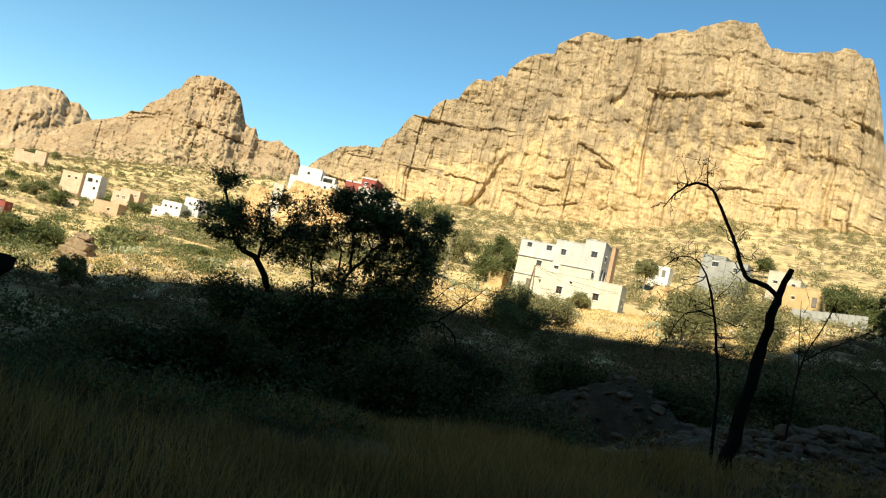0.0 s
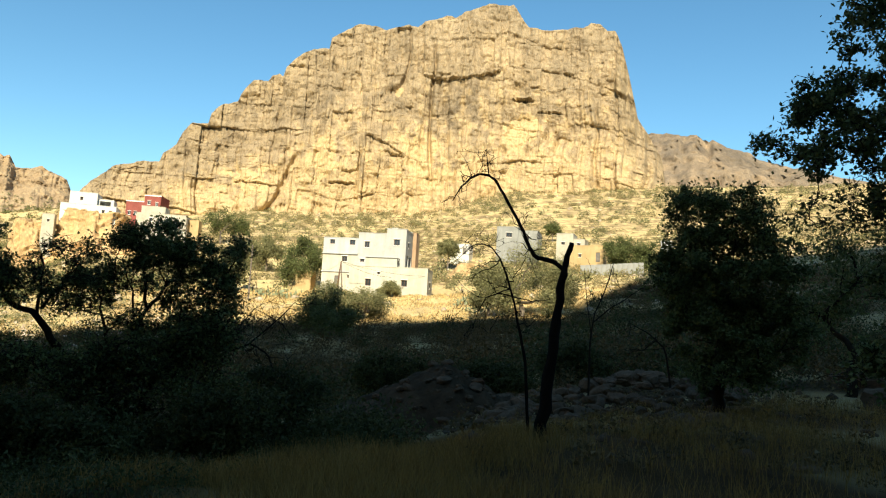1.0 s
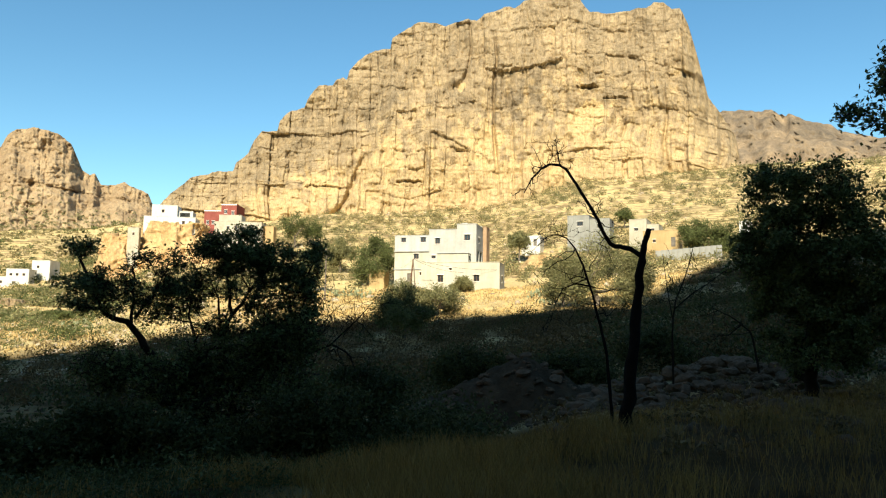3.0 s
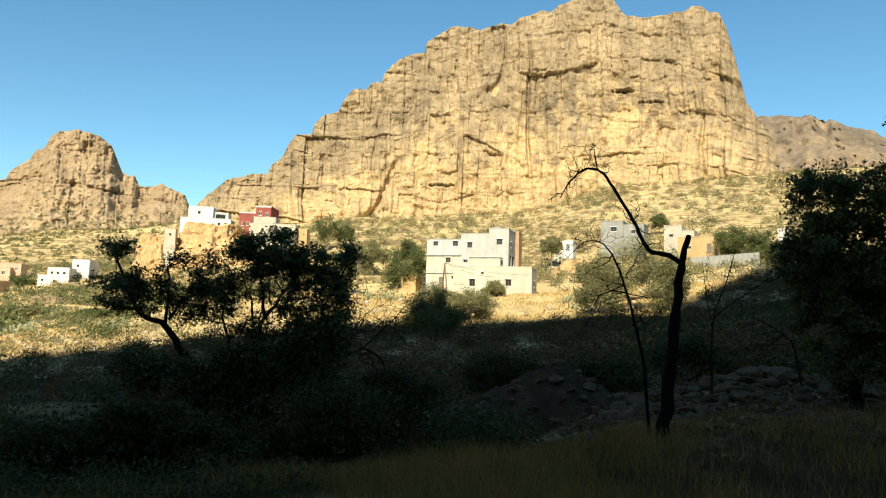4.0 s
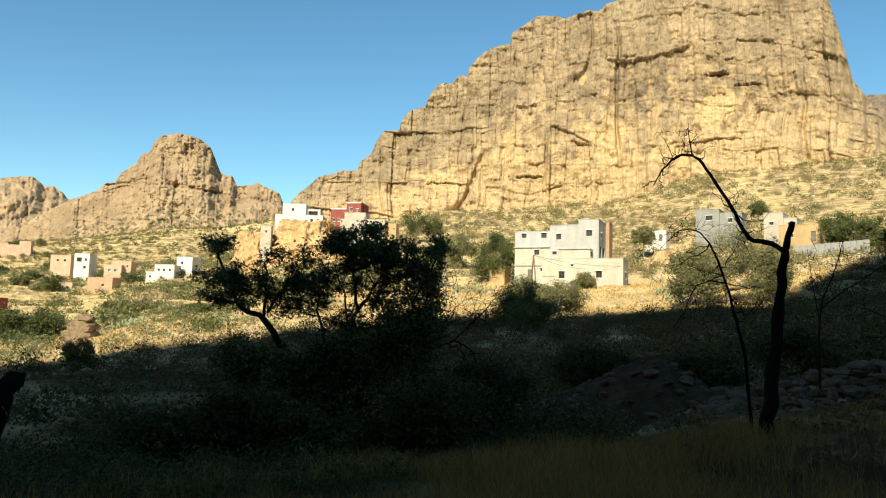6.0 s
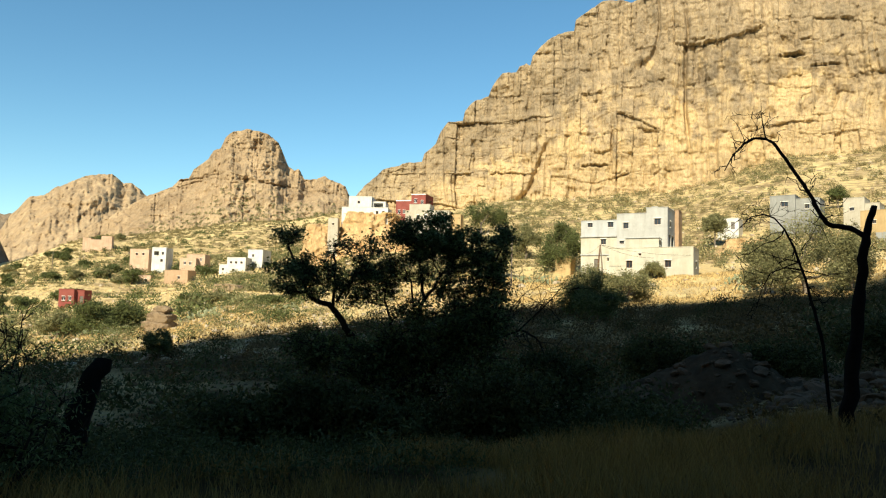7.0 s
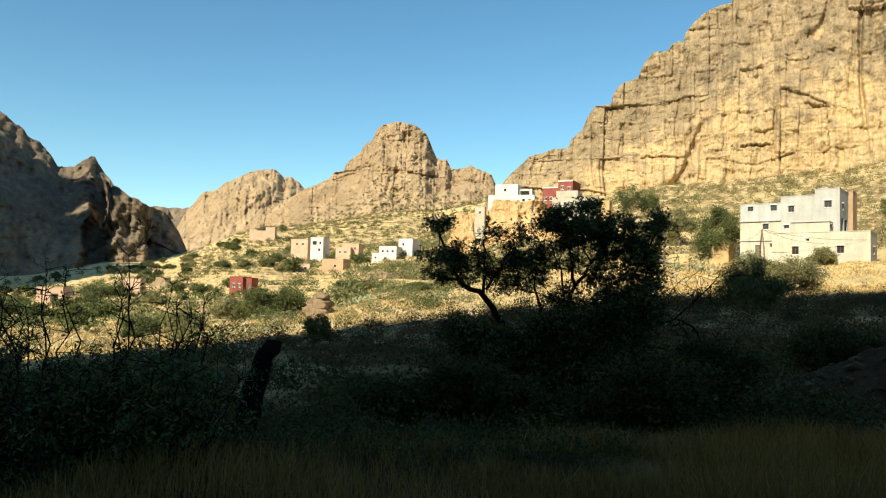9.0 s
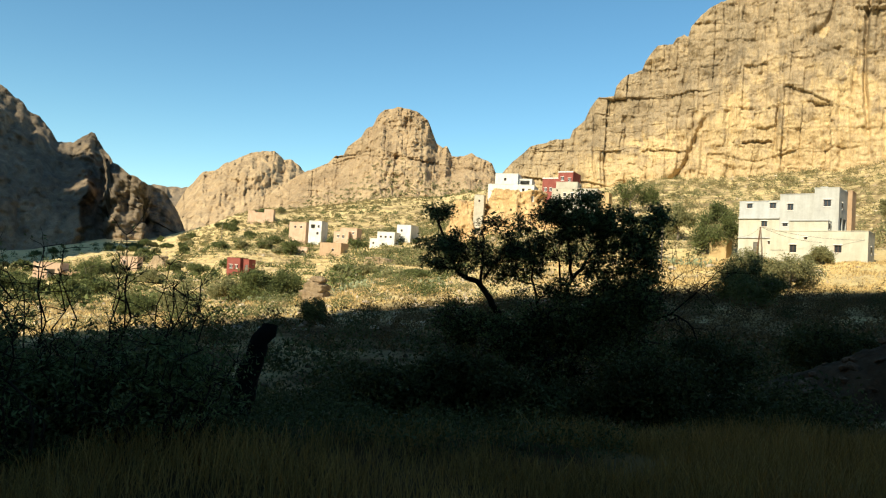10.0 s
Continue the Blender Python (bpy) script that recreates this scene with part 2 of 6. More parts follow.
METAL_DOOR = plain("painted metal", (0.12, 0.11, 0.10), (0.2, 0.18, 0.16), 3.0, 0.5, 0)


def glass_material():
    m, n, l, b = material("window glass", 0.08)
    b.inputs["Base Color"].default_value = (0.03, 0.035, 0.04, 1)
    b.inputs["Specular IOR Level"].default_value = 0.5
    return m


GLASS = glass_material()
ROOM = plain("unlit room", (0.05, 0.045, 0.04), (0.09, 0.08, 0.07), 1.0, 0.95, 0)

# ---- ground ----
# Heights of the valley by bearing (rows) and distance (columns).
GROUND_D = [0, 8, 13, 25, 50, 75, 95, 120, 160, 220, 300, 420, 900, 4500]
GROUND_H = {
    -75: [0, -0.2, -1.2, -3, -4, -5, -5.5, -6, -6, -6, -4, 0, 20, 60],
    -54: [0, -0.1, -1.0, -3, -3.4, -4.2, -5, -5.5, -5.5, -5.2, -4, 2, 20, 60],
    -45: [0, 0, -0.9, -3, -3.1, -3.4, -4.0, -4.4, -4, -1.5, 3.5, 12, 30, 60],
    -35: [0, 0, -0.8, -3, -2.4, -2.2, -2.2, -2.2, -0.5, 3.5, 17, 36, 60, 60],
    -25: [0, 0, -0.8, -3, -2.2, -0.4, 0.6, 1.7, 5, 10, 22, 48, 60, 60],
    -15: [0, 0, -0.7, -2.6, -1.5, 0.9, 3.2, 6, 11, 20, 38, 60, 60, 60],
    -5: [0, 0, -0.7, -2.5, -1.2, 1.2, 3.2, 7.4, 14.5, 26, 47, 62, 60, 60],
    5: [0, 0.05, -0.4, -1.6, -0.8, 1.2, 3.3, 7.8, 15.5, 27, 50, 64, 60, 60],
    15: [0, 0.1, 0.1, -0.3, 0.6, 2.4, 4.9, 9.0, 17.5, 33, 62, 70, 60, 60],
    25: [0, 0.1, 0.1, 0.1, 1.4, 3.4, 6.8, 11, 16.8, 35, 64, 74, 60, 60],
    40: [0, 0.1, 0.1, 0.3, 1.6, 4, 8.5, 13, 21, 37, 64, 76, 60, 60],
    60: [0, 0.1, 0.1, 0.5, 2, 5, 9, 14, 22, 37, 60, 70, 60, 60],
}


def ground_base(az, d):
    az, d = np.broadcast_arrays(np.asarray(az, float), np.asarray(d, float))
    keys = sorted(GROUND_H)
    rows = np.array([GROUND_H[k] for k in keys], float)
    a = np.clip(az, keys[0], keys[-1])
    i = np.clip(np.searchsorted(keys, a, side="right") - 1, 0, len(keys) - 2)
    k = np.array(keys, float)
    f = (a - k[i]) / (k[i + 1] - k[i])
    f = f * f * (3 - 2 * f)
    x = np.log(np.asarray(d) + 6.0)
    xs = np.log(np.array(GROUND_D) + 6.0)
    j = np.clip(np.searchsorted(xs, x, side="right") - 1, 0, len(xs) - 2)
    g = np.clip((x - xs[j]) / (xs[j + 1] - xs[j]), 0, 1)
    h = (rows[i, j] * (1 - g) + rows[i, j + 1] * g) * (1 - f) + (rows[i + 1, j] * (1 - g) + rows[i + 1, j + 1] * g) * f
    back = smooth(80, 120, np.abs(az))
    return h * (1 - back) + back * np.where(d < 20, 0, (d - 20) * 0.02)


def ground_height(az, d):
    az, d = np.broadcast_arrays(np.asarray(az, float), np.asarray(d, float))
    h = ground_base(az, d)
    x, y = d * np.sin(np.radians(az)), d * np.cos(np.radians(az))
    far = smooth(6, 60, d)
    steps = smooth(110, 150, d) * (1 - smooth(380, 450, d)) * np.clip(0.85 + 0.8 * fbm(x / 60, y / 60, 3.3, 2) + 0.6 * smooth(-28, -34, az), 0, 1)
    calm = 1 - 0.8 * steps
    h = h + far * (fbm(x / 22, y / 22, 1.5, 4) * 0.9 * smooth(40, 140, d) * (1 - 0.5 * steps) + fbm(x / 5, y / 5, 4.5, 4) * 0.28 * calm) + fbm(x / 1.6, y / 1.6, 8.5, 3) * 0.05 + smooth(70, 120, d) * fbm(x / 2.6, y / 2.6, 7.5, 3) * 0.28 * calm
    # terraced fields
    rise = 1.1
    q = (h + 1.2 * fbm(x / 40, y / 40, 6.6, 2)) / rise
    fr = q - np.floor(q)
    shaped = (smooth(0.78, 0.98, fr) * 0.85 + fr * 0.15 - fr) * rise
    return h + shaped * steps


def terrace_riser(az, d):
    """Where a dry-stone riser stands, 0 to 1."""
    up = ground_height(az, d + 0.8) - ground_height(az, d - 0.8)
    return smooth(0.45, 0.8, up) * smooth(105, 150, d) * (1 - smooth(380, 450, d))


def terrace_lip(az, d):
    """How near a place lies to a terrace's outer lip, 0 to 1."""
    h = ground_height(az, d)
    up = ground_height(az, np.asarray(d) + 1.2)
    return np.clip((up - h) / 0.5, 0, 1)


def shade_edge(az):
    """How far the mountain's shade reaches over the valley floor at a bearing."""
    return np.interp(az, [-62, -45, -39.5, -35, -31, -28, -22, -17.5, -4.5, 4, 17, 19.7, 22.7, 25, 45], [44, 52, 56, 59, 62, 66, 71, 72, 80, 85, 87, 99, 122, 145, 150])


def ground_at(az, d):
    return at(az, d, float(ground_height(az, d)))


def ground_xy(x, y):
    return float(ground_height(math.degrees(math.atan2(x, y)), math.hypot(x, y)))


def build_ground():
    azs = np.concatenate([np.arange(-180, -64, 4.0), np.arange(-64, 50, 0.3), np.arange(50, 180, 4.0)])
    ds = np.concatenate([[0.005, 0.4, 1, 2, 3, 4], np.geomspace(4.6, 110, 110), np.arange(111.2, 430, 1.2), np.geomspace(434, 4500, 30)])
    A, D = np.meshgrid(azs, ds, indexing="ij")
    H = ground_height(A, D)
    co = np.stack([D * np.sin(np.radians(A)), D * np.cos(np.radians(A)), H], -1).reshape(-1, 3)
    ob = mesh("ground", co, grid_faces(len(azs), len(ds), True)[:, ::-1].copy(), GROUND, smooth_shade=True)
    shade_tint = ob.data.attributes.new("shade_tint", "FLOAT", "POINT")
    x, y = co[:, 0], co[:, 1]
    # painted shade: the near verge, then the valley floor up to the shadow's edge
    shade_amount = (1 - smooth(9, 15, D.ravel() + 3 * vnoise(x / 3, y / 3))) * 1.6 + smooth(8, 13, D.ravel()) * (1 - smooth(-4, 8, D.ravel() - shade_edge(A.ravel())))
    shade_tint.data.foreach_set("value", np.clip(shade_amount * (0.75 + 0.5 * fbm(x / 4, y / 4, 2.2, 3)), 0, 1).astype(np.float32))
    riser = ob.data.attributes.new("riser", "FLOAT", "POINT")
    riser.data.foreach_set("value", np.clip(terrace_riser(A.ravel(), D.ravel()) * (0.75 + 0.5 * fbm(x / 5, y / 5, 9.1, 3)), 0, 1).astype(np.float32))
    return tagged(ob, "dry straw-coloured valley ground with stony terraces and slopes", "ground", kind="structure")


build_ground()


# ---- mountains ----
def mountain(name, skyline, base, mat, nu, nv, label, crack=1.0, ledge=1.0, rough=1.0, lean=1.0, jag=1.0, seed=0.0, caves=(), fresh=(), back=140.0, foot=0.0, block=1.0, weave=0.0):
    """A rock mass. skyline: bearing and angle of height; base: bearing, top distance, foot distance, foot height."""
    k, kb = np.array(skyline, float), np.array(base, float)
    az = np.linspace(k[0, 0], k[-1, 0], nu)
    top_el = np.interp(az, k[:, 0], k[:, 1])
    d1, d0, z0 = (np.interp(az, kb[:, 0], kb[:, c]) for c in (1, 2, 3))
    arc = np.radians(az) * d1.mean()
    z1 = EYE + d1 * np.tan(np.radians(top_el)) + jag * (fbm(arc / 9, seed, 0, 5, 0.6) - 0.15) * 1.3
    z1 = np.maximum(z1, z0 + 2)
    v = np.linspace(0, 1, nv)[None, :]
    Z = z0[:, None] - 6 + (z1 - z0 + 6)[:, None] * v
    S = np.repeat(arc[:, None], nv, 1)
    bend = az[:, None] + weave * (1 - smooth(0.75, 0.98, v)) * (fbm(S / 16, Z / 16, seed + 4, 4, 0.6) + 0.5 * fbm(S / 60, Z / 45, seed + 6, 2))
    near, top_d = np.interp(bend, kb[:, 0], kb[:, 2]), np.interp(bend, kb[:, 0], kb[:, 1])
    Rr = near + (top_d - near) * v ** lean
    warp = fbm(S / 30, Z / 30, seed, 3) * 2.4
    deep = 0
    far = d1.mean() / 318
    # joint-bounded blocks, each a little proud or set back
    blocks = 0
    for wide, tall, depth in ((17, 40, 1.6), (8.5, 19, 1.0), (3.9, 7.5, 0.6), (1.9, 2.6, 0.32)):
        zz = (Z + 0.07 * S + warp * 0.5 + 0.9 * vnoise(S / (wide * 1.3), Z / tall, seed + wide)) / (tall * far)
        zz = zz + 0.2 * vnoise(S / (wide * 2.6), Z / (tall * 2.6), seed + 3 * wide)
        iz = np.floor(zz).astype(np.int64)
        ss = (S + 0.5 * warp + 0.8 * vnoise(S / wide, Z / (tall * 0.8), seed - wide)) / (wide * far) + TABLE[(iz * 131 + 17) & 65535]
        it = np.floor(ss).astype(np.int64)
        edge = np.minimum(np.minimum(ss - it, 1 - ss + it) * wide, np.minimum(zz - iz, 1 - zz + iz) * tall * 1.3)
        blocks = blocks + depth * (TABLE[(it * 7919 + iz * 104729 + int(wide * 10)) & 65535] - 0.5 + 0.35 * smooth(0.35, 0.0, edge))
    for width, depth, tall in ((31, 3.0, 90), (12.5, 1.8, 45), (7.1, 1.3, 60), (4.2, 0.9, 26), (2.1, 0.5, 12)):
        nz = vnoise((S + warp) / width + seed, Z / tall, seed)
        deep = deep + depth * (np.exp(-(nz * width / (1.1 * far)) ** 2) * 1.2 * smooth(-0.25, 0.2, vnoise(S / 25, Z / 22, width)) - 0.3 * nz)
    st = 0
    for tall, depth in ((11, 1.7), (4.6, 0.9), (1.9, 0.42)):
        q = (Z + 0.06 * S + warp * 0.35 + 2.2 * vnoise(S / 18, Z / 9, seed + 2)) / tall
        st = st + depth * (TABLE[(np.floor(q).astype(np.int64) * 7919 + 77) & 65535] - 0.5 + 0.5 * smooth(0.0, 0.16, q - np.floor(q))) 
    rg = fbm(S / 7, Z / 7, seed + 3.3, 5, 0.62) * 1.6 + np.abs(vnoise(S / 4.5, Z / 5, seed + 7)) * 1.6 + fbm(S / 40, Z / 40, seed + 9, 3) * 4.5
    hold = smooth(0, 0.06, v)
    Rr = Rr + (crack * deep - ledge * st + rough * rg + block * blocks * far) * (0.3 + 0.7 * hold)
    top = EYE + Rr[:, -1] * np.tan(np.radians(top_el)) + (z1 - EYE - d1 * np.tan(np.radians(top_el)))
    Z = z0[:, None] - 6 + (Z - z0[:, None] + 6) * ((top - z0 + 6) / (z1 - z0 + 6))[:, None]
    z1 = top
    E = np.degrees(np.arctan2(Z - EYE, Rr))
    A = np.repeat(az[:, None], nv, 1)
    for ca, ce, cw, ch, depth in caves:
        u = (A - ca) / cw + 0.35 * vnoise(A * 4, E * 5, 3.0)
        w = (E - ce) / ch + 0.7 * fbm(A * 2.5, E * 1.5, 5.0, 3)
        inside = smooth(1.0, 0.75, np.abs(u) + 0.15 * w) * smooth(-1.0, 0.2, w) * smooth(1.0, 0.9, w)
        lip = smooth(1.0, 0.7, np.abs(u)) * smooth(0.9, 1.05, w) * smooth(2.2, 1.3, w)
        Rr = Rr + inside * depth - lip * depth * 0.25
    # over the top and down behind
    extra = [(4, -0.3), (14, -1.0), (40, -8), (back, -45), (back * 1.8, -400)]
    Rr = np.concatenate([Rr] + [(Rr[:, -1] + dr)[:, None] for dr, dz in extra], 1)
    Z = np.concatenate([Z] + [np.maximum(z1 + dz + (0.8 * vnoise(arc / 3, dr) if dr < 50 else 0), z0 - 8)[:, None] for dr, dz in extra], 1)
    A = np.repeat(az[:, None], Rr.shape[1], 1)
    co = np.stack([Rr * np.sin(np.radians(A)), Rr * np.cos(np.radians(A)), Z], -1).reshape(-1, 3)
    ob = mesh(name, co, grid_faces(nu, Rr.shape[1]), mat)
    E = np.degrees(np.arctan2(Z - EYE, Rr)).ravel()
    A = A.ravel()
    val = np.zeros(len(A))
    n1 = fbm(A * 2.1, E * 1.6, seed, 4)
    for fa, fe, fw, fh in fresh:
        rr = np.sqrt(((A - fa) / fw) ** 2 + ((E - fe) / fh) ** 2) + n1 * 0.45
        val = np.maximum(val, smooth(1.0, 0.82, rr))
    low = np.repeat(np.linspace(0, 1, nv)[None, :], nu, 0)
    low = np.concatenate([low, np.ones((nu, len(extra)))], 1).ravel()
    val = np.maximum(val, foot * smooth(0.62, 0.12, low + n1 * 0.28))
    a = ob.data.attributes.new("fresh", "FLOAT", "POINT")
    a.data.foreach_set("value", (val * 0.75).astype(np.float32))
    # the old upper face has weathered grey, the foot still spalls
    a = ob.data.attributes.new("age", "FLOAT", "POINT")
    a.data.foreach_set("value", smooth(0.12, 0.62, low + n1 * 0.22).astype(np.float32))
    return tagged(ob, label, "cliff" if "cliff" in name else "mountain", kind="structure")


CLIFF_SKY = [(-18.4, 8.2), (-17.4, 9.5), (-16.1, 10.7), (-14.5, 11.25), (-13.05, 11.5), (-12.85, 12.15), (-12.0, 12.85), (-11.66, 13.7), (-11.06, 14.5), (-9.9, 14.5), (-9.75, 15.25), (-8.98, 16.1), (-7.9, 16.5), (-7.7, 17.1), (-6.9, 18.1), (-5.8, 18.2),
             (-5.5, 18.65), (-5.0, 18.9), (-4.7, 18.7), (-4.5, 19.4), (-3.4, 20.4), (-2.5, 20.9), (-1.3, 21.05), (-1.2, 21.85), (-0.1, 22.55), (0.8, 23.0), (3.1, 22.95), (4.9, 23.3), (5.55, 23.2), (6.2, 23.65), (8.0, 24.1), (8.6, 24.05),
             (9.4, 24.6), (11.2, 25.0), (13.2, 25.05), (13.75, 24.4), (14.5, 23.5), (16.3, 23.35), (18.8, 23.45), (19.4, 23.75), (20.1, 23.7), (20.7, 23.15), (21.3, 23.2), (21.85, 22.1), (22.4, 20.1), (23.15, 16.9), (24.1, 15.5), (25.0, 14.0), (25.3, 12.0), (26.2, 11.2)]
CLIFF_BASE = [(-18.4, 345, 335, 40), (-13, 338, 326, 44), (-9.7, 330, 317, 46), (-4.7, 322, 309, 48), (2.4, 315, 302, 50), (7.3, 313, 299, 53), (9.5, 312, 298, 57), (13.4, 311, 298, 62), (21.7, 312, 298, 63), (22.5, 316, 300, 63), (23.5, 324, 303, 64), (25.1, 332, 310, 64), (26.2, 345, 325, 62)]
mountain("cliff", CLIFF_SKY, CLIFF_BASE, CLIFF, 860, 280, "sunlit golden-brown sandstone cliff with vertical cracks and ledges", crack=1.15, ledge=0.3, rough=0.6, block=2.1, foot=0.75, caves=[(14.35, 18.2, 0.95, 0.15, 2.8), (16.5, 17.3, 0.9, 0.10, 2.5), (0.2, 11.2, 1.3, 0.12, 2.2), (4.6, 13.6, 0.6, 0.1, 1.5), (-6.8, 10.6, 1.0, 0.1, 1.8)],
         fresh=[(14.3, 16.0, 1.4, 1.3), (6.5, 14.2, 1.5, 2.2), (-1.0, 13.0, 1.2, 1.4), (4.4, 18.4, 0.35, 0.4), (8.0, 12.2, 1.8, 0.9), (-6.5, 10.8, 1.8, 1.0), (10.5, 12.5, 2.0, 0.9)], jag=0.45, seed=1.3)
PEAK_SKY = [(-41, 2.0), (-38.5, 4.0), (-35, 6.5), (-33.1, 7.7), (-31.6, 8.4), (-31.0, 9.05), (-30.45, 9.15), (-30.15, 9.9), (-29.15, 10.75), (-28.8, 11.35), (-28.3, 11.55), (-28.0, 12.3), (-27.5, 12.8), (-26.65, 13.05), (-25.55, 13.03), (-24.9, 12.8), (-24.1, 12.3),
            (-23.7, 11.5), (-23.3, 10.55), (-22.8, 10.25), (-22.5, 10.45), (-22.05, 9.75), (-21.15, 9.7), (-20.5, 9.95), (-20.05, 9.65), (-19.4, 9.5), (-18.9, 9.2), (-18.6, 8.5), (-17.6, 8.0), (-15, 7.0)]
PEAK_BASE = [(-41, 560, 420, 20), (-35, 540, 400, 30), (-30.7, 530, 385, 35), (-28, 517, 380, 39), (-24.3, 510, 380, 42), (-20.7, 500, 372, 47), (-15, 480, 366, 48)]
peak_slope = mountain("peak_mountain", PEAK_SKY, PEAK_BASE, HILL_ROCK, 460, 200, "sunlit brown rocky peak with dark gullies", crack=1.1, ledge=0.5, rough=1.6, block=1.7, lean=0.55, jag=0.6, seed=5.7, foot=0.25)
RIDGE_SKY = [(-47, 1.0), (-44, 2.4), (-42.4, 4.2), (-41.7, 5.6), (-41.1, 6.4), (-40.6, 7.0), (-39.8, 7.25), (-38.3, 8.2), (-37.3, 8.75), (-36.4, 8.97), (-35.6, 9.0), (-34.8, 8.45), (-34.3, 8.5), (-33.7, 8.15), (-33.2, 7.7), (-30, 7.0)]
RIDGE_BASE = [(-47, 1000, 800, 12), (-42.5, 1000, 780, 18), (-39.3, 985, 765, 25), (-35.8, 980, 760, 30), (-30, 980, 760, 30)]
mountain("ridge_mountain", RIDGE_SKY, RIDGE_BASE, HILL_ROCK, 220, 100, "distant sunlit brown rocky ridge", block=1.6, crack=1.5, ledge=0.6, rough=2.4, jag=1.0, seed=8.1)
SHADE_SKY = [(-80, 19), (-66, 16), (-58, 13.2), (-53.9, 11.05), (-52.5, 10.2), (-52.2, 9.75), (-51.5, 9.4), (-50.75, 8.65), (-50.3, 8.0), (-49.3, 8.03), (-48.65, 8.6), (-48.3, 8.85), (-48.0, 8.83), (-47.7, 8.3), (-47.3, 7.65), (-46.9, 7.25), (-46.7, 6.8), (-46.1, 6.65), (-45.3, 6.2), (-44.4, 5.8),
             (-43.4, 5.4), (-42.3, 4.2), (-41.4, 2.4), (-40.6, 1.0)]
SHADE_BASE = [(-80, 640, 420, -4), (-58, 620, 425, -3), (-52.2, 615, 430, 0), (-49.4, 605, 435, 3), (-48.7, 600, 435, 4), (-48.1, 600, 485, 5), (-47, 600, 485, 6), (-46.8, 520, 474, 7), (-46.2, 474, 461, 7), (-45.2, 472, 460, 8), (-44.4, 474, 462, 8), (-44.0, 590, 520, 9), (-42.3, 600, 530, 10), (-40.6, 600, 520, 14)]
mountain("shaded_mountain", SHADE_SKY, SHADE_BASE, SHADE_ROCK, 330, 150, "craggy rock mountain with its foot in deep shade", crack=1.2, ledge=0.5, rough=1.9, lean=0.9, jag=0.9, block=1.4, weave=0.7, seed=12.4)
mountain("pass_mountain", [(-52, 4.5), (-46, 5.6), (-42, 5.72), (-38, 5.9), (-33, 5)], [(-52, 1900, 1500, 20), (-33, 1900, 1500, 20)], FAR_ROCK, 60, 20, "far scrubby saddle between two mountains", crack=5, ledge=1, rough=6, jag=3, seed=15.0)
mountain("east_mountain", [(18, 13), (24.1, 15.75), (26.1, 15.65), (27.6, 15.45), (28.6, 15.15), (29.65, 14.7), (31.0, 14.2), (31.7, 13.7), (33.9, 13.1), (39.4, 11.7), (46, 11), (60, 13), (75, 12)], [(18, 640, 420, 70), (24, 640, 400, 70), (31, 640, 390, 66), (46, 640, 390, 64), (75, 640, 390, 50)], FAR_ROCK, 260, 80, "sunlit reddish-brown rocky hillside", crack=2, ledge=0.6, rough=3.0, jag=1.2, seed=21.0)


def ridge_behind():
    """The mountain on the sun's side of the valley, which shades the near ground."""
    s = Vector((math.sin(radians(SUN_AZ)), math.cos(radians(SUN_AZ)), 0))
    side = Vector((-s.y, s.x, 0))
    crest = [(-1200, 440), (-560, 430), (-500, 455), (-478, 452), (-471, 395), (-458, 398), (-450, 448), (-414, 446), (-408, 385), (-403, 358), (-384, 356), (-381, 430), (-368, 400), (-360, 335), (-345, 340), (-300, 322), (-292, 300), (-284, 80), (-270, 50), (-90, 50), (-53, 90), (-48, 180), (-44, 194), (-41, 200), (-37, 203), (-35, 209), (-24, 221), (-12, 228), (0, 230), (8, 231), (13, 242), (17, 250), (23, 264), (36, 294), (60, 300), (300, 280), (700, 260)]
    q = np.concatenate([np.arange(-1200, -520, 8.0), np.arange(-520, 120, 2.0), np.arange(120, 700, 10.0)])
    h = np.interp(q, [c[0] for c in crest], [c[1] for c in crest]) + fbm(q / 9, 3.1, 0, 4) * 2.2
    v = np.linspace(-1, 1, 25)
    Q, V = np.meshgrid(q, v, indexing="ij")
    wide = 200.0
    P = 220 + V * wide + fbm(Q / 30, V * 4, 2.0, 3) * 6 * (np.abs(V) > 0.05)
    Z = np.repeat(h[:, None], len(v), 1) * (1 - np.abs(V)) ** 0.9 + (np.abs(V) > 0.05) * fbm(Q / 20, V * 8, 0, 3) * 3 * (1 - np.abs(V)) - 4
    co = np.stack([P * s.x - Q * side.x * -1, P * s.y + Q * side.y, Z], -1)
    ob = mesh("valley_side_mountain", co.reshape(-1, 3), grid_faces(len(q), len(v)), HILL_ROCK)
    return tagged(ob, "brown rocky mountain side behind the road", "mountain", kind="structure")


ridge_behind()


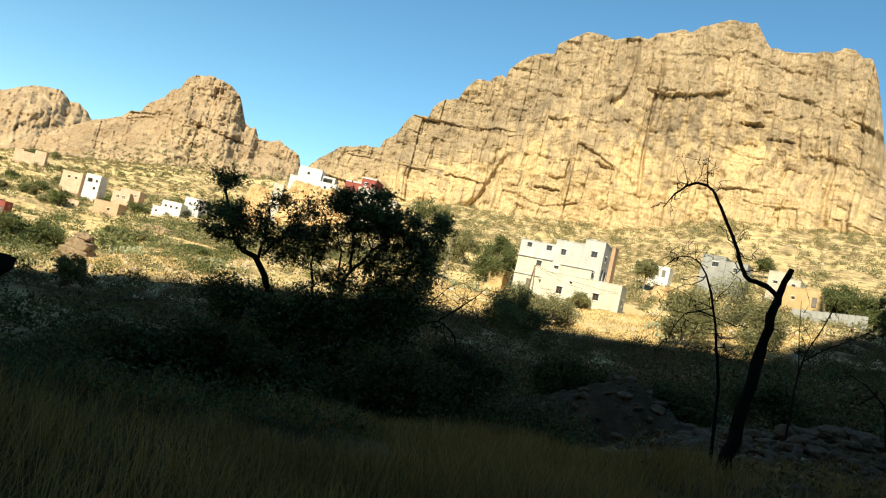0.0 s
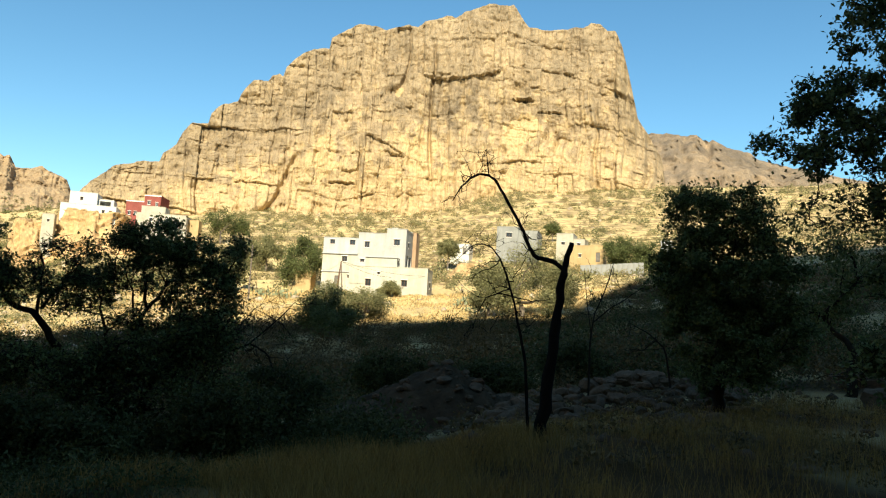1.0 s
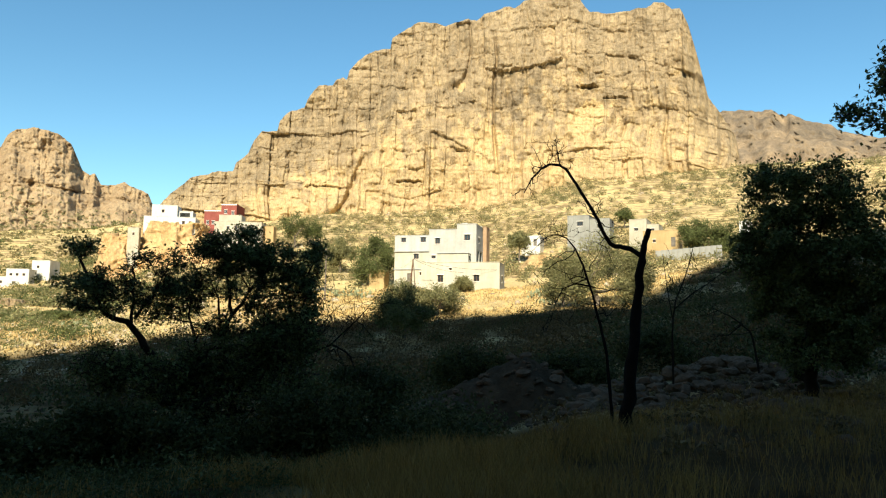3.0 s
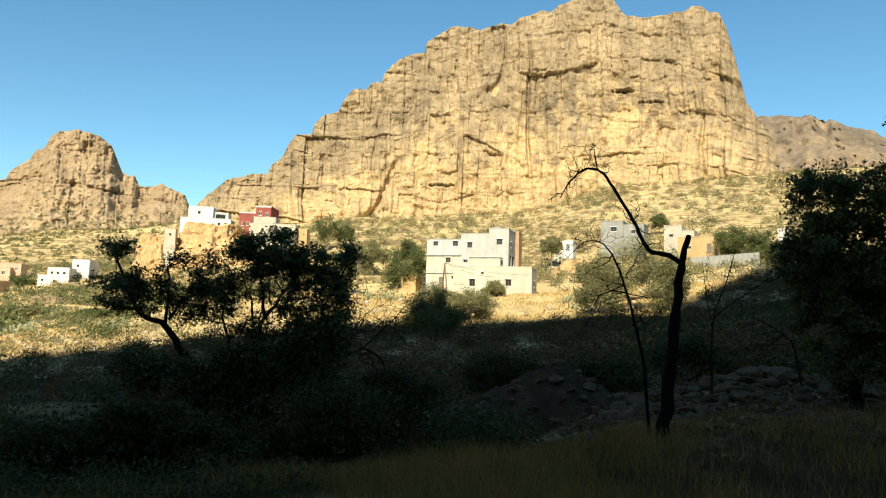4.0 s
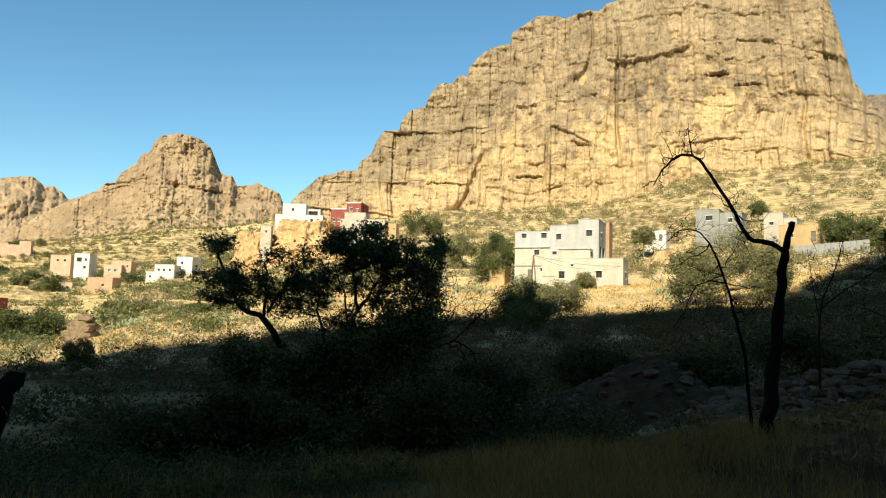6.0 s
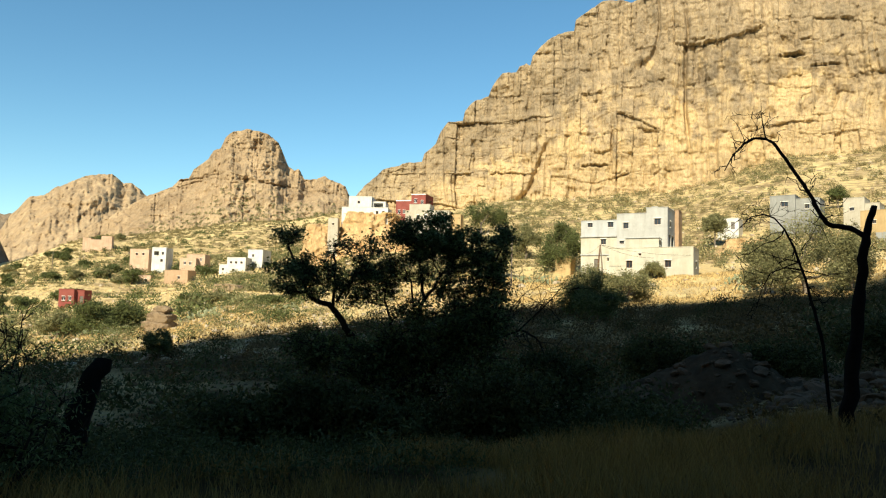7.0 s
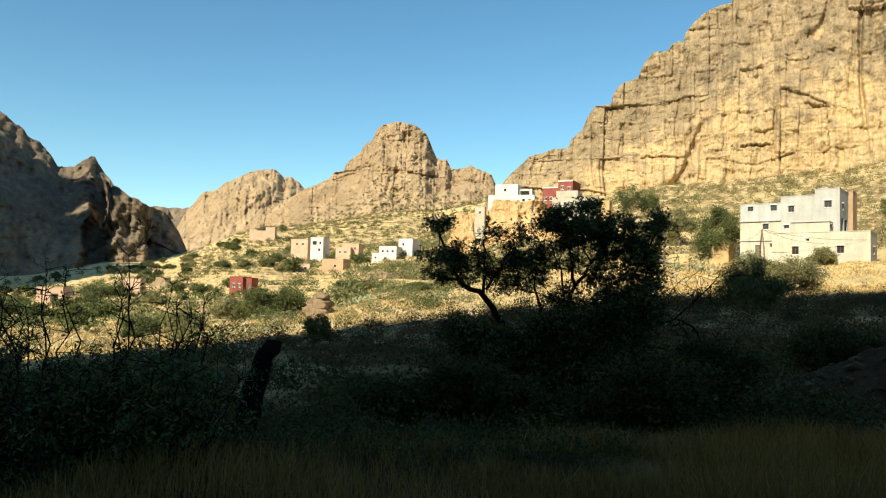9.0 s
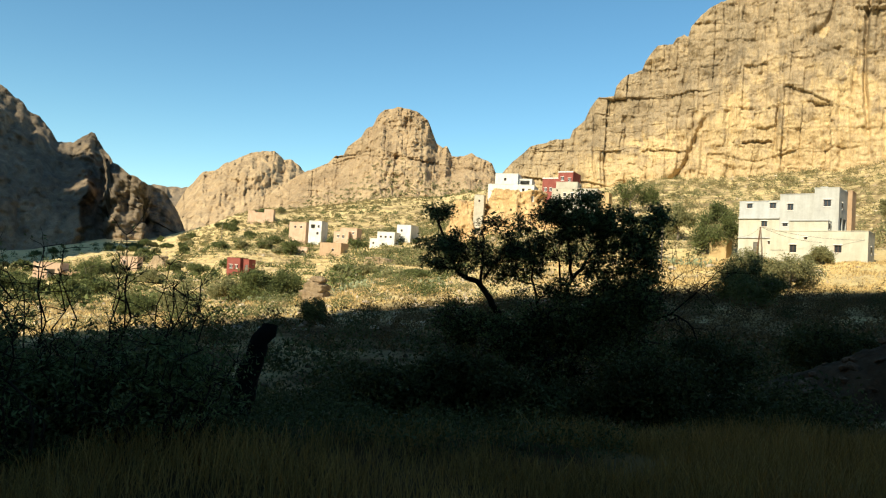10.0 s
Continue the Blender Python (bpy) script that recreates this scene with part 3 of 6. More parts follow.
# ---- houses ----
def facade(bm, origin, ux, width, z0, z1, holes, deep=0.22):
    """A wall with real openings: holes of middle, middle height, width, height; reveals go inward."""
    uz = Vector((0, 0, 1))
    inward = uz.cross(ux)
    xs = sorted({0.0, width, *(h[0] - h[2] / 2 for h in holes), *(h[0] + h[2] / 2 for h in holes)})
    zs = sorted({z0, z1, *(h[1] - h[3] / 2 for h in holes), *(h[1] + h[3] / 2 for h in holes)})

    def quad(*ps):
        bm.faces.new([bm.verts.new(p) for p in ps])

    def p(x, z, y=0.0):
        return origin + ux * x + uz * z + inward * y

    for a, b in zip(xs, xs[1:]):
        for c, d in zip(zs, zs[1:]):
            mx, mz = (a + b) / 2, (c + d) / 2
            if not any(abs(mx - h[0]) < h[2] / 2 and abs(mz - h[1]) < h[3] / 2 for h in holes):
                quad(p(a, c), p(b, c), p(b, d), p(a, d))
    for hx, hz, w, h in holes:
        a, b, c, d = hx - w / 2, hx + w / 2, hz - h / 2, hz + h / 2
        quad(p(a, c), p(b, c), p(b, c, deep), p(a, c, deep))
        quad(p(a, d, deep), p(b, d, deep), p(b, d), p(a, d))
        quad(p(a, c), p(a, c, deep), p(a, d, deep), p(a, d))
        quad(p(b, c, deep), p(b, c), p(b, d), p(b, d, deep))


def block(house, x0, x1, y0, y1, z0, z1, wall, front=(), right=(), left=(), parapet=0.45, frame_mat=None, label=""):
    """One box of a house with parapet roof, openings in its front (-y), right and left walls."""
    bm = bmesh.new()
    ex, ey = Vector((1, 0, 0)), Vector((0, 1, 0))
    facade(bm, Vector((x0, y0, 0)), ex, x1 - x0, z0, z1, [(h[0] - x0, *h[1:4]) for h in front])
    facade(bm, Vector((x1, y0, 0)), ey, y1 - y0, z0, z1, [(h[0] - y0, *h[1:4]) for h in right])
    facade(bm, Vector((x1, y1, 0)), -ex, x1 - x0, z0, z1, [])
    facade(bm, Vector((x0, y1, 0)), -ey, y1 - y0, z0, z1, [(y1 - h[0], *h[1:4]) for h in left])
    t, zr = 0.18, z1 - parapet
    ring = [(x0, y0), (x1, y0), (x1, y1), (x0, y1)]
    inner = [(x0 + t, y0 + t), (x1 - t, y0 + t), (x1 - t, y1 - t), (x0 + t, y1 - t)]
    for k in range(4):
        a, b, c, d = ring[k], ring[(k + 1) % 4], inner[(k + 1) % 4], inner[k]
        bm.faces.new([bm.verts.new((*q, z1)) for q in (a, b, c, d)])
        bm.faces.new([bm.verts.new((d[0], d[1], zr)), bm.verts.new((d[0], d[1], z1)), bm.verts.new((c[0], c[1], z1)), bm.verts.new((c[0], c[1], zr))])
    bmesh.ops.remove_doubles(bm, verts=bm.verts, dist=0.001)
    part("wall", bm, wall, house, label)
    bm = bmesh.new()
    box(bm, x0 + t, y0 + t, zr - 0.2, x1 - t, y1 - t, zr + 0.02)
    part("roof", bm, GREY_WALL, house)
    bm = bmesh.new()
    for a, b, c, d in ((x0 - 0.06, y0 - 0.06, x1 + 0.06, y0 + t + 0.03), (x0 - 0.06, y1 - t - 0.03, x1 + 0.06, y1 + 0.06), (x0 - 0.06, y0 + t + 0.03, x0 + t + 0.03, y1 - t - 0.03), (x1 - t - 0.03, y0 + t + 0.03, x1 + 0.06, y1 - t - 0.03)):
        box(bm, a, b, z1 + 0.002, c, d, z1 + 0.09)
    part("coping", bm, wall, house)
    for side, holes in (("f", front), ("r", right), ("l", left)):
        for h in holes:
            if side == "f":
                m = Matrix.Translation((h[0], y0, h[1]))
            elif side == "r":
                m = Matrix.Translation((x1, h[0], h[1])) @ Matrix.Rotation(radians(90), 4, "Z")
            else:
                m = Matrix.Translation((x0, h[0], h[1])) @ Matrix.Rotation(radians(-90), 4, "Z")
            what = h[4] if len(h) > 4 else "window"
            opening(house, m, h[2], h[3], what, frame_mat or WOOD_FRAME)


def opening(house, m, w, h, what, frame_mat):
    bm = bmesh.new()
    b = 0.06
    if what == "bay":
        box(bm, -w / 2, 0.24, -h / 2, w / 2, 2.2, h / 2)
        bmesh.ops.reverse_faces(bm, faces=bm.faces)
        for f in [f for f in bm.faces if f.calc_center_median().y < 0.3]:
            bm.faces.remove(f)
        part("recess", bm, GREY_WALL, house, "", m)
        return
    if what == "door":
        box(bm, -w / 2 + 0.01, 0.12, -h / 2 + 0.01, w / 2 - 0.01, 0.17, h / 2 - 0.01)
        for k in (-1, 1):
            box(bm, -w / 2 + 0.12, 0.105, k * h / 4 - h * 0.18, w / 2 - 0.12, 0.12, k * h / 4 + h * 0.18, 0.005)
        part("door", bm, METAL_DOOR, house, "", m)
        return
    for x0, z0, x1, z1 in ((-w / 2, -h / 2, -w / 2 + b, h / 2), (w / 2 - b, -h / 2, w / 2, h / 2), (-w / 2 + b, h / 2 - b, w / 2 - b, h / 2), (-w / 2 + b, -h / 2, w / 2 - b, -h / 2 + b), (-b / 2, -h / 2 + b, b / 2, h / 2 - b)):
        box(bm, x0, 0.10, z0, x1, 0.17, z1)
    win = part("window", bm, frame_mat, house, "", m)
    bm = bmesh.new()
    box(bm, -w / 2 + b, 0.13, -h / 2 + b, w / 2 - b, 0.14, h / 2 - b)
    part("pane", bm, GLASS, win)
    bm = bmesh.new()
    box(bm, -w / 2 - 0.06, -0.07, -h / 2 - 0.08, w / 2 + 0.06, -0.005, -h / 2 - 0.01)
    part("sill", bm, TRIM_WHITE, win)
    bm = bmesh.new()
    box(bm, -w / 2 - 0.1, -0.14, h / 2 + 0.02, w / 2 + 0.1, -0.005, h / 2 + 0.12)
    part("lintel", bm, TRIM_WHITE, win)


def site(name, az, d, turn, label, category="house", group="", z=None):
    g = ground_at(az, d)
    if z is not None:
        g.z = z
    return empty(name, Matrix.Translation(g) @ Matrix.Rotation(radians(-az + turn), 4, "Z"), label, category, group)


def slab_band(house, x0, x1, y, z, mat):
    bm = bmesh.new()
    box(bm, x0, y - 0.09, z - 0.09, x1, max(y, -0.004 if y > -1 else y) - 0.004, z + 0.09)
    part("floor_band", bm, mat, house)


# The large unfinished house; heights over its base, which lies at 8.0.
big = site("cement_house", 3.4, 120, -13, "large unfinished three-storey house of pale bare cement", z=8.0)
block(big, -8.85, -3.0, 0.0, 7.5, 6.15, 8.7, PALE_CEMENT, front=[(-7.35, 8.05, 0.8, 0.75), (-4.0, 8.05, 0.9, 0.85)], parapet=0.3)
block(big, -8.85, -3.0, 0.0, 7.5, -1.5, 6.15, YELLOW_WALL, front=[(-5.15, 5.3, 0.85, 0.85), (-4.25, 2.45, 0.5, 0.55), (-6.2, 1.5, 0.9, 2.0, "door")])
block(big, -3.0, 1.9, 0.0, 7.5, -1.5, 9.65, GREY_WALL, front=[(-1.55, 7.8, 0.8, 0.95), (-2.2, 5.15, 0.7, 0.5), (-1.05, 4.3, 0.6, 1.0)])
block(big, 1.9, 5.1, -1.1, 7.5, -1.5, 10.3, GREY_WALL, front=[(3.6, 8.15, 0.95, 0.95)], right=[(1.2, 7.9, 0.8, 0.9), (0.7, 5.1, 1.6, 2.2, "bay"), (3.2, 5.1, 1.9, 2.2, "bay")])
block(big, 5.1, 5.7, 4.9, 7.9, -1.5, 10.6, BRICK_WALL, label="raw brick stair wall")
block(big, -0.85, 4.2, -3.1, -1.1, 3.6, 5.4, YELLOW_WALL, right=[(-2.1, 4.7, 0.9, 0.8)])
block(big, -2.9, 9.5, -5.0, 0.0, -2.5, 3.75, YELLOW_WALL, front=[(5.9, 1.35, 0.9, 1.0), (0.2, 1.3, 0.9, 1.1), (1.8, 2.75, 0.4, 0.35)], right=[(-2.5, 1.3, 0.9, 1.0)], parapet=0.25)
slab_band(big, -8.9, -3.0, -0.16, 6.15, PALE_CEMENT)
slab_band(big, -8.9, -3.0, -0.1, 3.2, PALE_CEMENT)
slab_band(big, -0.9, 4.3, -3.2, 5.5, PALE_CEMENT)
for x, y, w in ((2.3, 0.5, 1.0), (-0.5, 2.5, 2.6), (3.8, 4.5, 1.2)):
    bm = bmesh.new()
    box(bm, x, y, 9.2, x + w, y + 0.2, 10.75 if x > 2 else 10.05, 0.02)
    part("parapet_wall", bm, GREY_WALL, big)
low = site("ochre_shed", -2.3, 126, -13, "low ochre rendered shed beside the cement house", z=8.6)
block(low, -0.6, 2.0, 0, 4, -2.0, 2.6, OCHRE_WALL)

# The group on the rock.
rock_house = site("white_house", -17.4, 205, -10, "white flat-roofed house on top of an ochre rock", z=27.2)
block(rock_house, -6.3, 6.6, 0.0, 8, -3.0, 2.4, WHITE_WALL, front=[(3.6, 1.0, 0.7, 0.8), (5.3, 1.0, 0.7, 0.8), (-3.5, 0.8, 0.6, 0.6)], parapet=0.5)
block(rock_house, -4.6, 1.8, 1.0, 8, 2.4, 5.6, WHITE_WALL, front=[(-1.8, 4.0, 0.7, 0.8)], parapet=0.5)
block(rock_house, 1.8, 5.6, 2.0, 8, 2.4, 4.3, WHITE_WALL, front=[(3.6, 3.3, 2.6, 1.2, "bay")], parapet=0.3)
tower = site("stair_tower", -19.75, 203, -10, "narrow pale cream rendered tower against the ochre rock", "tower", z=18.0)
block(tower, -1.4, 1.3, 0, 3, -8, 8.0, CREAM_WALL, front=[(0, 6.4, 0.5, 0.7)], parapet=0.3)
red_house = site("red_house", -13.9, 222, -18, "dark red two-storey house with white trim", z=30.0)
block(red_house, -4.9, 0.5, 1.5, 8, -3, 4.8, RED_WALL, front=[(-3.8, 1.3, 0.8, 1.0), (-2.2, 1.3, 0.8, 1.0)], frame_mat=TRIM_WHITE)
block(red_house, 0.5, 5.0, 0.0, 8, -3, 6.4, RED_WALL, front=[(1.8, 4.3, 0.9, 1.1), (3.9, 3.9, 0.8, 1.1)], frame_mat=TRIM_WHITE)
for x0, x1, y, z in ((-4.9, 0.5, 1.5, 4.7), (0.5, 5.0, 0.0, 6.3)):
    bm = bmesh.new()
    box(bm, x0 - 0.05, y - 0.1, z - 0.15, x1 + 0.05, y - 0.004, z + 0.15)
    part("cornice", bm, TRIM_WHITE, red_house)
cream = site("cream_house", -12.5, 198, -12, "cream two-storey village house below the red one", z=23.5)
block(cream, -6.1, 6.0, 0, 8, -4, 4.8, CREAM_WALL, front=[(-2.6, 3.2, 0.7, 0.9), (-0.6, 3.2, 0.7, 0.9), (1.3, 3.2, 0.7, 0.9), (3.6, 3.2, 0.7, 0.9), (-4.4, 1.0, 0.8, 0.9)])
block(cream, -5.6, 0.2, 2.5, 8, 4.8, 6.9, CREAM_WALL, parapet=0.4)
hut = site("ochre_hut", -10.3, 199, -12, "small ochre earth hut beside the cream house", z=24.0)
block(hut, -1.5, 1.4, 0, 4, -3, 3.6, OCHRE_WALL)

# The houses on the slope to the east.
grey2 = site("grey_house", 14.2, 165, -10, "grey cement house among olive trees", z=21.0)
block(grey2, -4.4, 0.4, 0, 7, -3, 5.8, DULL_CEMENT, front=[(-1.6, 4.0, 1.3, 1.0)], left=[(2.0, 4.0, 1.0, 1.2), (5.0, 4.0, 1.0, 1.2)])
block(grey2, 0.4, 4.8, 0.6, 7, -3, 5.0, DULL_CEMENT, front=[(2.5, 3.4, 0.8, 0.9)])
white2 = site("pale_house", 18.1, 165, -10, "pale cream rendered house with a stepped roof", z=20.5)
block(white2, -2.3, 1.4, 0, 6, -3, 5.2, CREAM_WALL, front=[(-0.8, 3.0, 0.8, 0.6)])
block(white2, 1.4, 3.9, 0.5, 6, -3, 4.0, CREAM_WALL, front=[(2.6, 2.8, 0.7, 0.7)])
ochre2 = site("ochre_house", 19.7, 158, -10, "low ochre yellow house behind a garden wall", z=17.5)
block(ochre2, -3.9, 3.4, 0, 5, -3, 4.7, OCHRE_WALL, front=[(-1.6, 2.6, 0.6, 0.6), (2.2, 2.3, 0.9, 2.0, "door")])
small = site("small_white_house", 9.9, 170, -10, "small white house with a blue door", z=19.0)
block(small, -2.1, 2.2, 0, 5, -3, 3.9, WHITE_WALL, front=[(-1.0, 3.0, 1.4, 0.8), (1.0, 2.4, 0.8, 1.6, "door")])
pale = site("pale_shed", 25.4, 170, -10, "small pale blue-white shed", z=22.0)
block(pale, -1.0, 1.2, 0, 3, -3, 3.2, WHITE_WALL)


def garden_wall():
    w = empty("garden_wall", Matrix.Translation(ground_at(21.6, 148)), "long pale grey cement garden wall", "wall")
    base = ground_at(21.6, 148)
    for k in range(12):
        a0, a1 = 19.2 + k * 0.39, 19.2 + (k + 1) * 0.39
        p0, p1 = at(a0, 148), at(a1, 148)
        d = (p1 - p0)
        g = min(ground_xy(p0.x, p0.y), ground_xy(p1.x, p1.y))
        bm = bmesh.new()
        box(bm, 0, -0.12, -1.0, d.length - 0.02, 0.12, high(5.9 + 0.05 * k * 0.6, 148) - g, 0.03)
        p0.z = g
        part("wall_panel", bm, DULL_CEMENT, w, "", Matrix.Translation(p0 - base) @ Matrix.Rotation(math.atan2(d.y, d.x), 4, "Z"))


garden_wall()

# The village to the west.
VILLAGE = "houses of the western village"
h1 = site("earth_house", -33.5, 265, -22, "orange-tan house with earth walls", group=VILLAGE, z=14.4)
block(h1, -3.2, 3.0, 0, 7, -3, 5.0, PINK_WALL, front=[(-1, 3.4, 0.7, 0.8), (1.2, 3.4, 0.7, 0.8)])
h2 = site("white_house", -32.2, 262, -22, "white two-storey house with a recessed porch", group=VILLAGE, z=14.6)
block(h2, -2.4, 2.3, 0, 6, -3, 5.5, WHITE_WALL, front=[(-0.9, 3.6, 1.6, 1.3, "bay"), (1.2, 3.6, 0.7, 0.9), (0.9, 1.2, 0.8, 0.9)])
h3 = site("pink_house", -30.0, 250, -20, "pinkish rendered house with small windows", group=VILLAGE, z=12.5)
block(h3, -3.6, 1.6, 0, 6, -3, 3.8, PINK_WALL, front=[(-2, 2.2, 0.8, 1.0), (-0.2, 2.2, 0.8, 1.0)], frame_mat=TRIM_WHITE)
block(h3, -2.2, 3.8, 2.0, 7, -3, 5.2, PINK_WALL, front=[(2.5, 3.6, 0.7, 0.9)], frame_mat=TRIM_WHITE)
h4 = site("block_house", -30.9, 232, -24, "unfinished tan block house on a slope", group=VILLAGE, z=6.8)
block(h4, -3.9, 3.2, 0, 6, -3, 4.7, BRICK_WALL, front=[(0.5, 2.6, 0.7, 0.8)])
h5 = site("white_house", -27.0, 235, -20, "white stepped house with small square windows", group=VILLAGE, z=10.8)
block(h5, -4.4, -2.0, 0, 6, -3, 3.2, WHITE_WALL, front=[(-3.2, 1.8, 0.6, 0.7)])
block(h5, -2.0, 3.8, 0, 6, -3, 5.4, WHITE_WALL, front=[(-0.8, 3.9, 0.7, 0.7), (0.8, 3.9, 0.7, 0.7), (2.5, 3.9, 0.7, 0.7), (0.0, 1.6, 0.7, 0.8)])
h6 = site("white_house", -25.4, 240, -26, "plain white cube-shaped house", group=VILLAGE, z=13.6)
block(h6, -2.7, 2.3, 0, 6, -4, 5.6, WHITE_WALL, front=[(-1.0, 3.8, 0.7, 0.8)])
h7 = site("red_block_house", -37.75, 190, -24, "small red rendered house among bushes", group=VILLAGE, z=0.1)
block(h7, -2.7, 0.7, 0, 5, -3, 4.3, RED_WALL, front=[(-1.6, 2.2, 0.8, 0.9), (-0.2, 2.2, 0.7, 0.9)], frame_mat=TRIM_WHITE)
block(h7, 0.7, 2.6, 1, 5, -3, 4.1, RED_WALL, front=[(2.0, 2.0, 0.8, 1.6, "door")])
h8 = site("earth_fort_house", -50.0, 213, -15, "pale pinkish earth house with a square porch", group=VILLAGE, z=-4.2)
block(h8, -4.4, 2.2, 0, 7, -2, 4.6, PINK_WALL, front=[(-0.2, 1.9, 1.8, 2.2, "bay"), (-3.2, 3.2, 0.6, 0.8)])
block(h8, 2.2, 7.5, 1, 6, -2, 2.5, BRICK_WALL)
h9 = site("pink_hut", -45.2, 232, -18, "small pink earth hut", group=VILLAGE, z=-0.8)
block(h9, -2.4, 2.4, 0, 5, -2, 4.2, PINK_WALL, front=[(-1.2, 2.6, 0.7, 0.8)])
h10 = site("ruined_fort", -36.3, 340, -10, "pale ruined earth walls on the ridge", "ruin", VILLAGE, z=24.5)
for x0, x1, top in ((-5.6, -2.5, 3.6), (-2.5, 1.5, 3.0), (1.5, 5.6, 4.6)):
    block(h10, x0, x1, 0, 5, -4, top, PINK_WALL, parapet=0.8)
h11 = site("earth_hut", -33.1, 248, -20, "low orange earth hut", group=VILLAGE, z=7.4)
block(h11, -1.9, 1.9, 0, 4, -2, 2.8, PINK_WALL, front=[(0.4, 1.4, 0.8, 0.7)])
h12 = site("low_shed", -40.5, 215, -18, "long low white-walled shed", group=VILLAGE, z=-2.6)
block(h12, -3.5, 3.5, 0, 4, -2, 1.5, CREAM_WALL, parapet=0.15)
h13 = site("terrace_hut", -26.7, 215, -22, "low tan hut on a terrace", group=VILLAGE, z=5.6)
block(h13, -1.9, 1.9, 0, 4, -3, 2.8, PINK_WALL)


# ---- loose rock ----
BROWN_STONE = plain("brown stone", (0.04, 0.027, 0.016), (0.1, 0.068, 0.04), 1.6, 0.97, 0.08)

def lump(seed, squash=(1, 1, 0.7), rough=0.25, level=2, cut=0.75):
    bm = bmesh.new()
    bmesh.ops.create_icosphere(bm, subdivisions=level, radius=1.0)
    co = np.array([v.co for v in bm.verts])
    push = 1 + rough * (fbm(co[:, 0] * 1.3 + seed, co[:, 1] * 1.3, co[:, 2] * 1.3 + seed * 2, 5, 0.55) - 0.25 * np.exp(-(vnoise(co[:, 0] * 2.6 + seed, co[:, 1] * 2.6, co[:, 2] * 4.5) / 0.12) ** 2))
    for v, s in zip(bm.verts, push):
        c = v.co * s
        for k in range(3):
            c[k] = max(-cut, min(cut + 0.05, c[k]))
        v.co = Vector((c.x * squash[0], c.y * squash[1], c.z * squash[2]))
    return bm


def lump_mesh(name, seed, mat, squash=(1, 1, 0.7), rough=0.25, level=2, cut=0.75):
    bm = lump(seed, squash, rough, level, cut)
    me = bpy.data.meshes.new(name)
    bm.to_mesh(me)
    bm.free()
    me.materials.append(mat)
    return me


def outcrop(name, az, d, w, h, deep, z0, seed, label, mat=OCHRE_ROCK):
    """A rock knoll with a steep front."""
    nu, nv = 120, 70
    u = np.linspace(0, 2 * math.pi, nu, endpoint=False)[:, None]
    v = np.linspace(0, 1, nv)[None, :]
    rad = np.where(v < 0.78, 0.84 + 0.5 * (1 - v / 0.78) ** 1.8, 0.84 * (1 - np.maximum((v - 0.78) / 0.22, 0) ** 1.5) + 0.001)
    zz = np.where(v < 0.78, v / 0.78, 1.0 + 0.06 * (v - 0.78) / 0.22)
    X, Y = w * np.cos(u) * np.ones_like(v), deep * np.sin(u) * np.ones_like(v)
    nz = fbm(X / 3.0 + seed, Y / 3.0, zz * h / 5, 5, 0.55)
    grooves = vnoise(np.arctan2(np.sin(u), np.cos(u)) * 5 + seed, 0, 0) * np.ones_like(v)
    rad = rad * (1 + 0.2 * nz + 0.06 * fbm(X / 0.9, Y / 0.9, zz * h / 1.1 + seed, 3)) - 0.07 * np.exp(-(grooves / 0.1) ** 2) * (v < 0.8)
    co = np.stack([X * rad, Y * rad, zz * h * (1 + 0.05 * nz) - 5 * (v < 0.02)], -1).reshape(-1, 3)
    ob = mesh(name, co, grid_faces(nu, nv, True), mat, m=Matrix.Translation(at(az, d, z0)) @ Matrix.Rotation(radians(-az), 4, "Z"))
    return tagged(ob, label, "rock")


outcrop("rock_outcrop", -17.0, 209, 9.0, 13.0, 8, 14.8, 2.0, "tall ochre rock knoll carrying a white house")
outcrop("rock_outcrop", -20.7, 208, 4.6, 10.5, 5, 13.6, 6.0, "orange weathered rock knoll beside a tower")
outcrop("rock_outcrop", -13.9, 208, 5.5, 9.0, 6, 15.5, 9.0, "ochre rock step under village houses")
outcrop("rock_outcrop", 11.0, 150, 4.0, 3.2, 4, 13.0, 11.0, "reddish rock bank beside the olive trees")
outcrop("rock_outcrop", -27.2, 168, 3.6, 3.4, 4, 2.6, 12.0, "rounded pale brown rock on the terraces", HILL_ROCK)

outcrop("rock_outcrop", -43.1, 245, 2.4, 3.6, 2.4, 0.6, 14.0, "rounded brown boulder standing on a terrace", HILL_ROCK)


def rock_stack():
    base = ground_at(-31.9, 92)
    ob = empty("rock_stack", Matrix.Translation(base), "stack of flat dark boulders above a bush", "rock")
    for k, (w, z, s) in enumerate(((2.2, 0.5, 0.95), (1.9, 1.6, 0.85), (1.3, 2.5, 0.6))):
        bm = lump(30 + k, (w, w * 0.8, s), 0.3, 3)
        part("boulder", bm, FAR_ROCK, ob, "", Matrix.Translation((0.2 * k - 0.2, 0, z)))


rock_stack()


def pale_stump():
    base = ground_at(-13.2, 12.0)
    v, f = tubes([(np.array([[0, 0, -0.1], [0.02, 0, 0.12], [0.05, 0.01, 0.3], [0.04, 0, 0.42]]), [0.075, 0.07, 0.055, 0.05])], 8)
    ob = mesh("bare_stump", v, f, BARK_PALE, m=Matrix.Translation(base))
    tagged(ob, "short pale peeled stump at the foot of a tree", "stump")


ROCKS = [lump_mesh("stone", 3.7 * k, STONE, (1, 0.5 + 0.12 * k, 0.35 + 0.08 * (k % 4)), 0.35, 2) for k in range(6)]


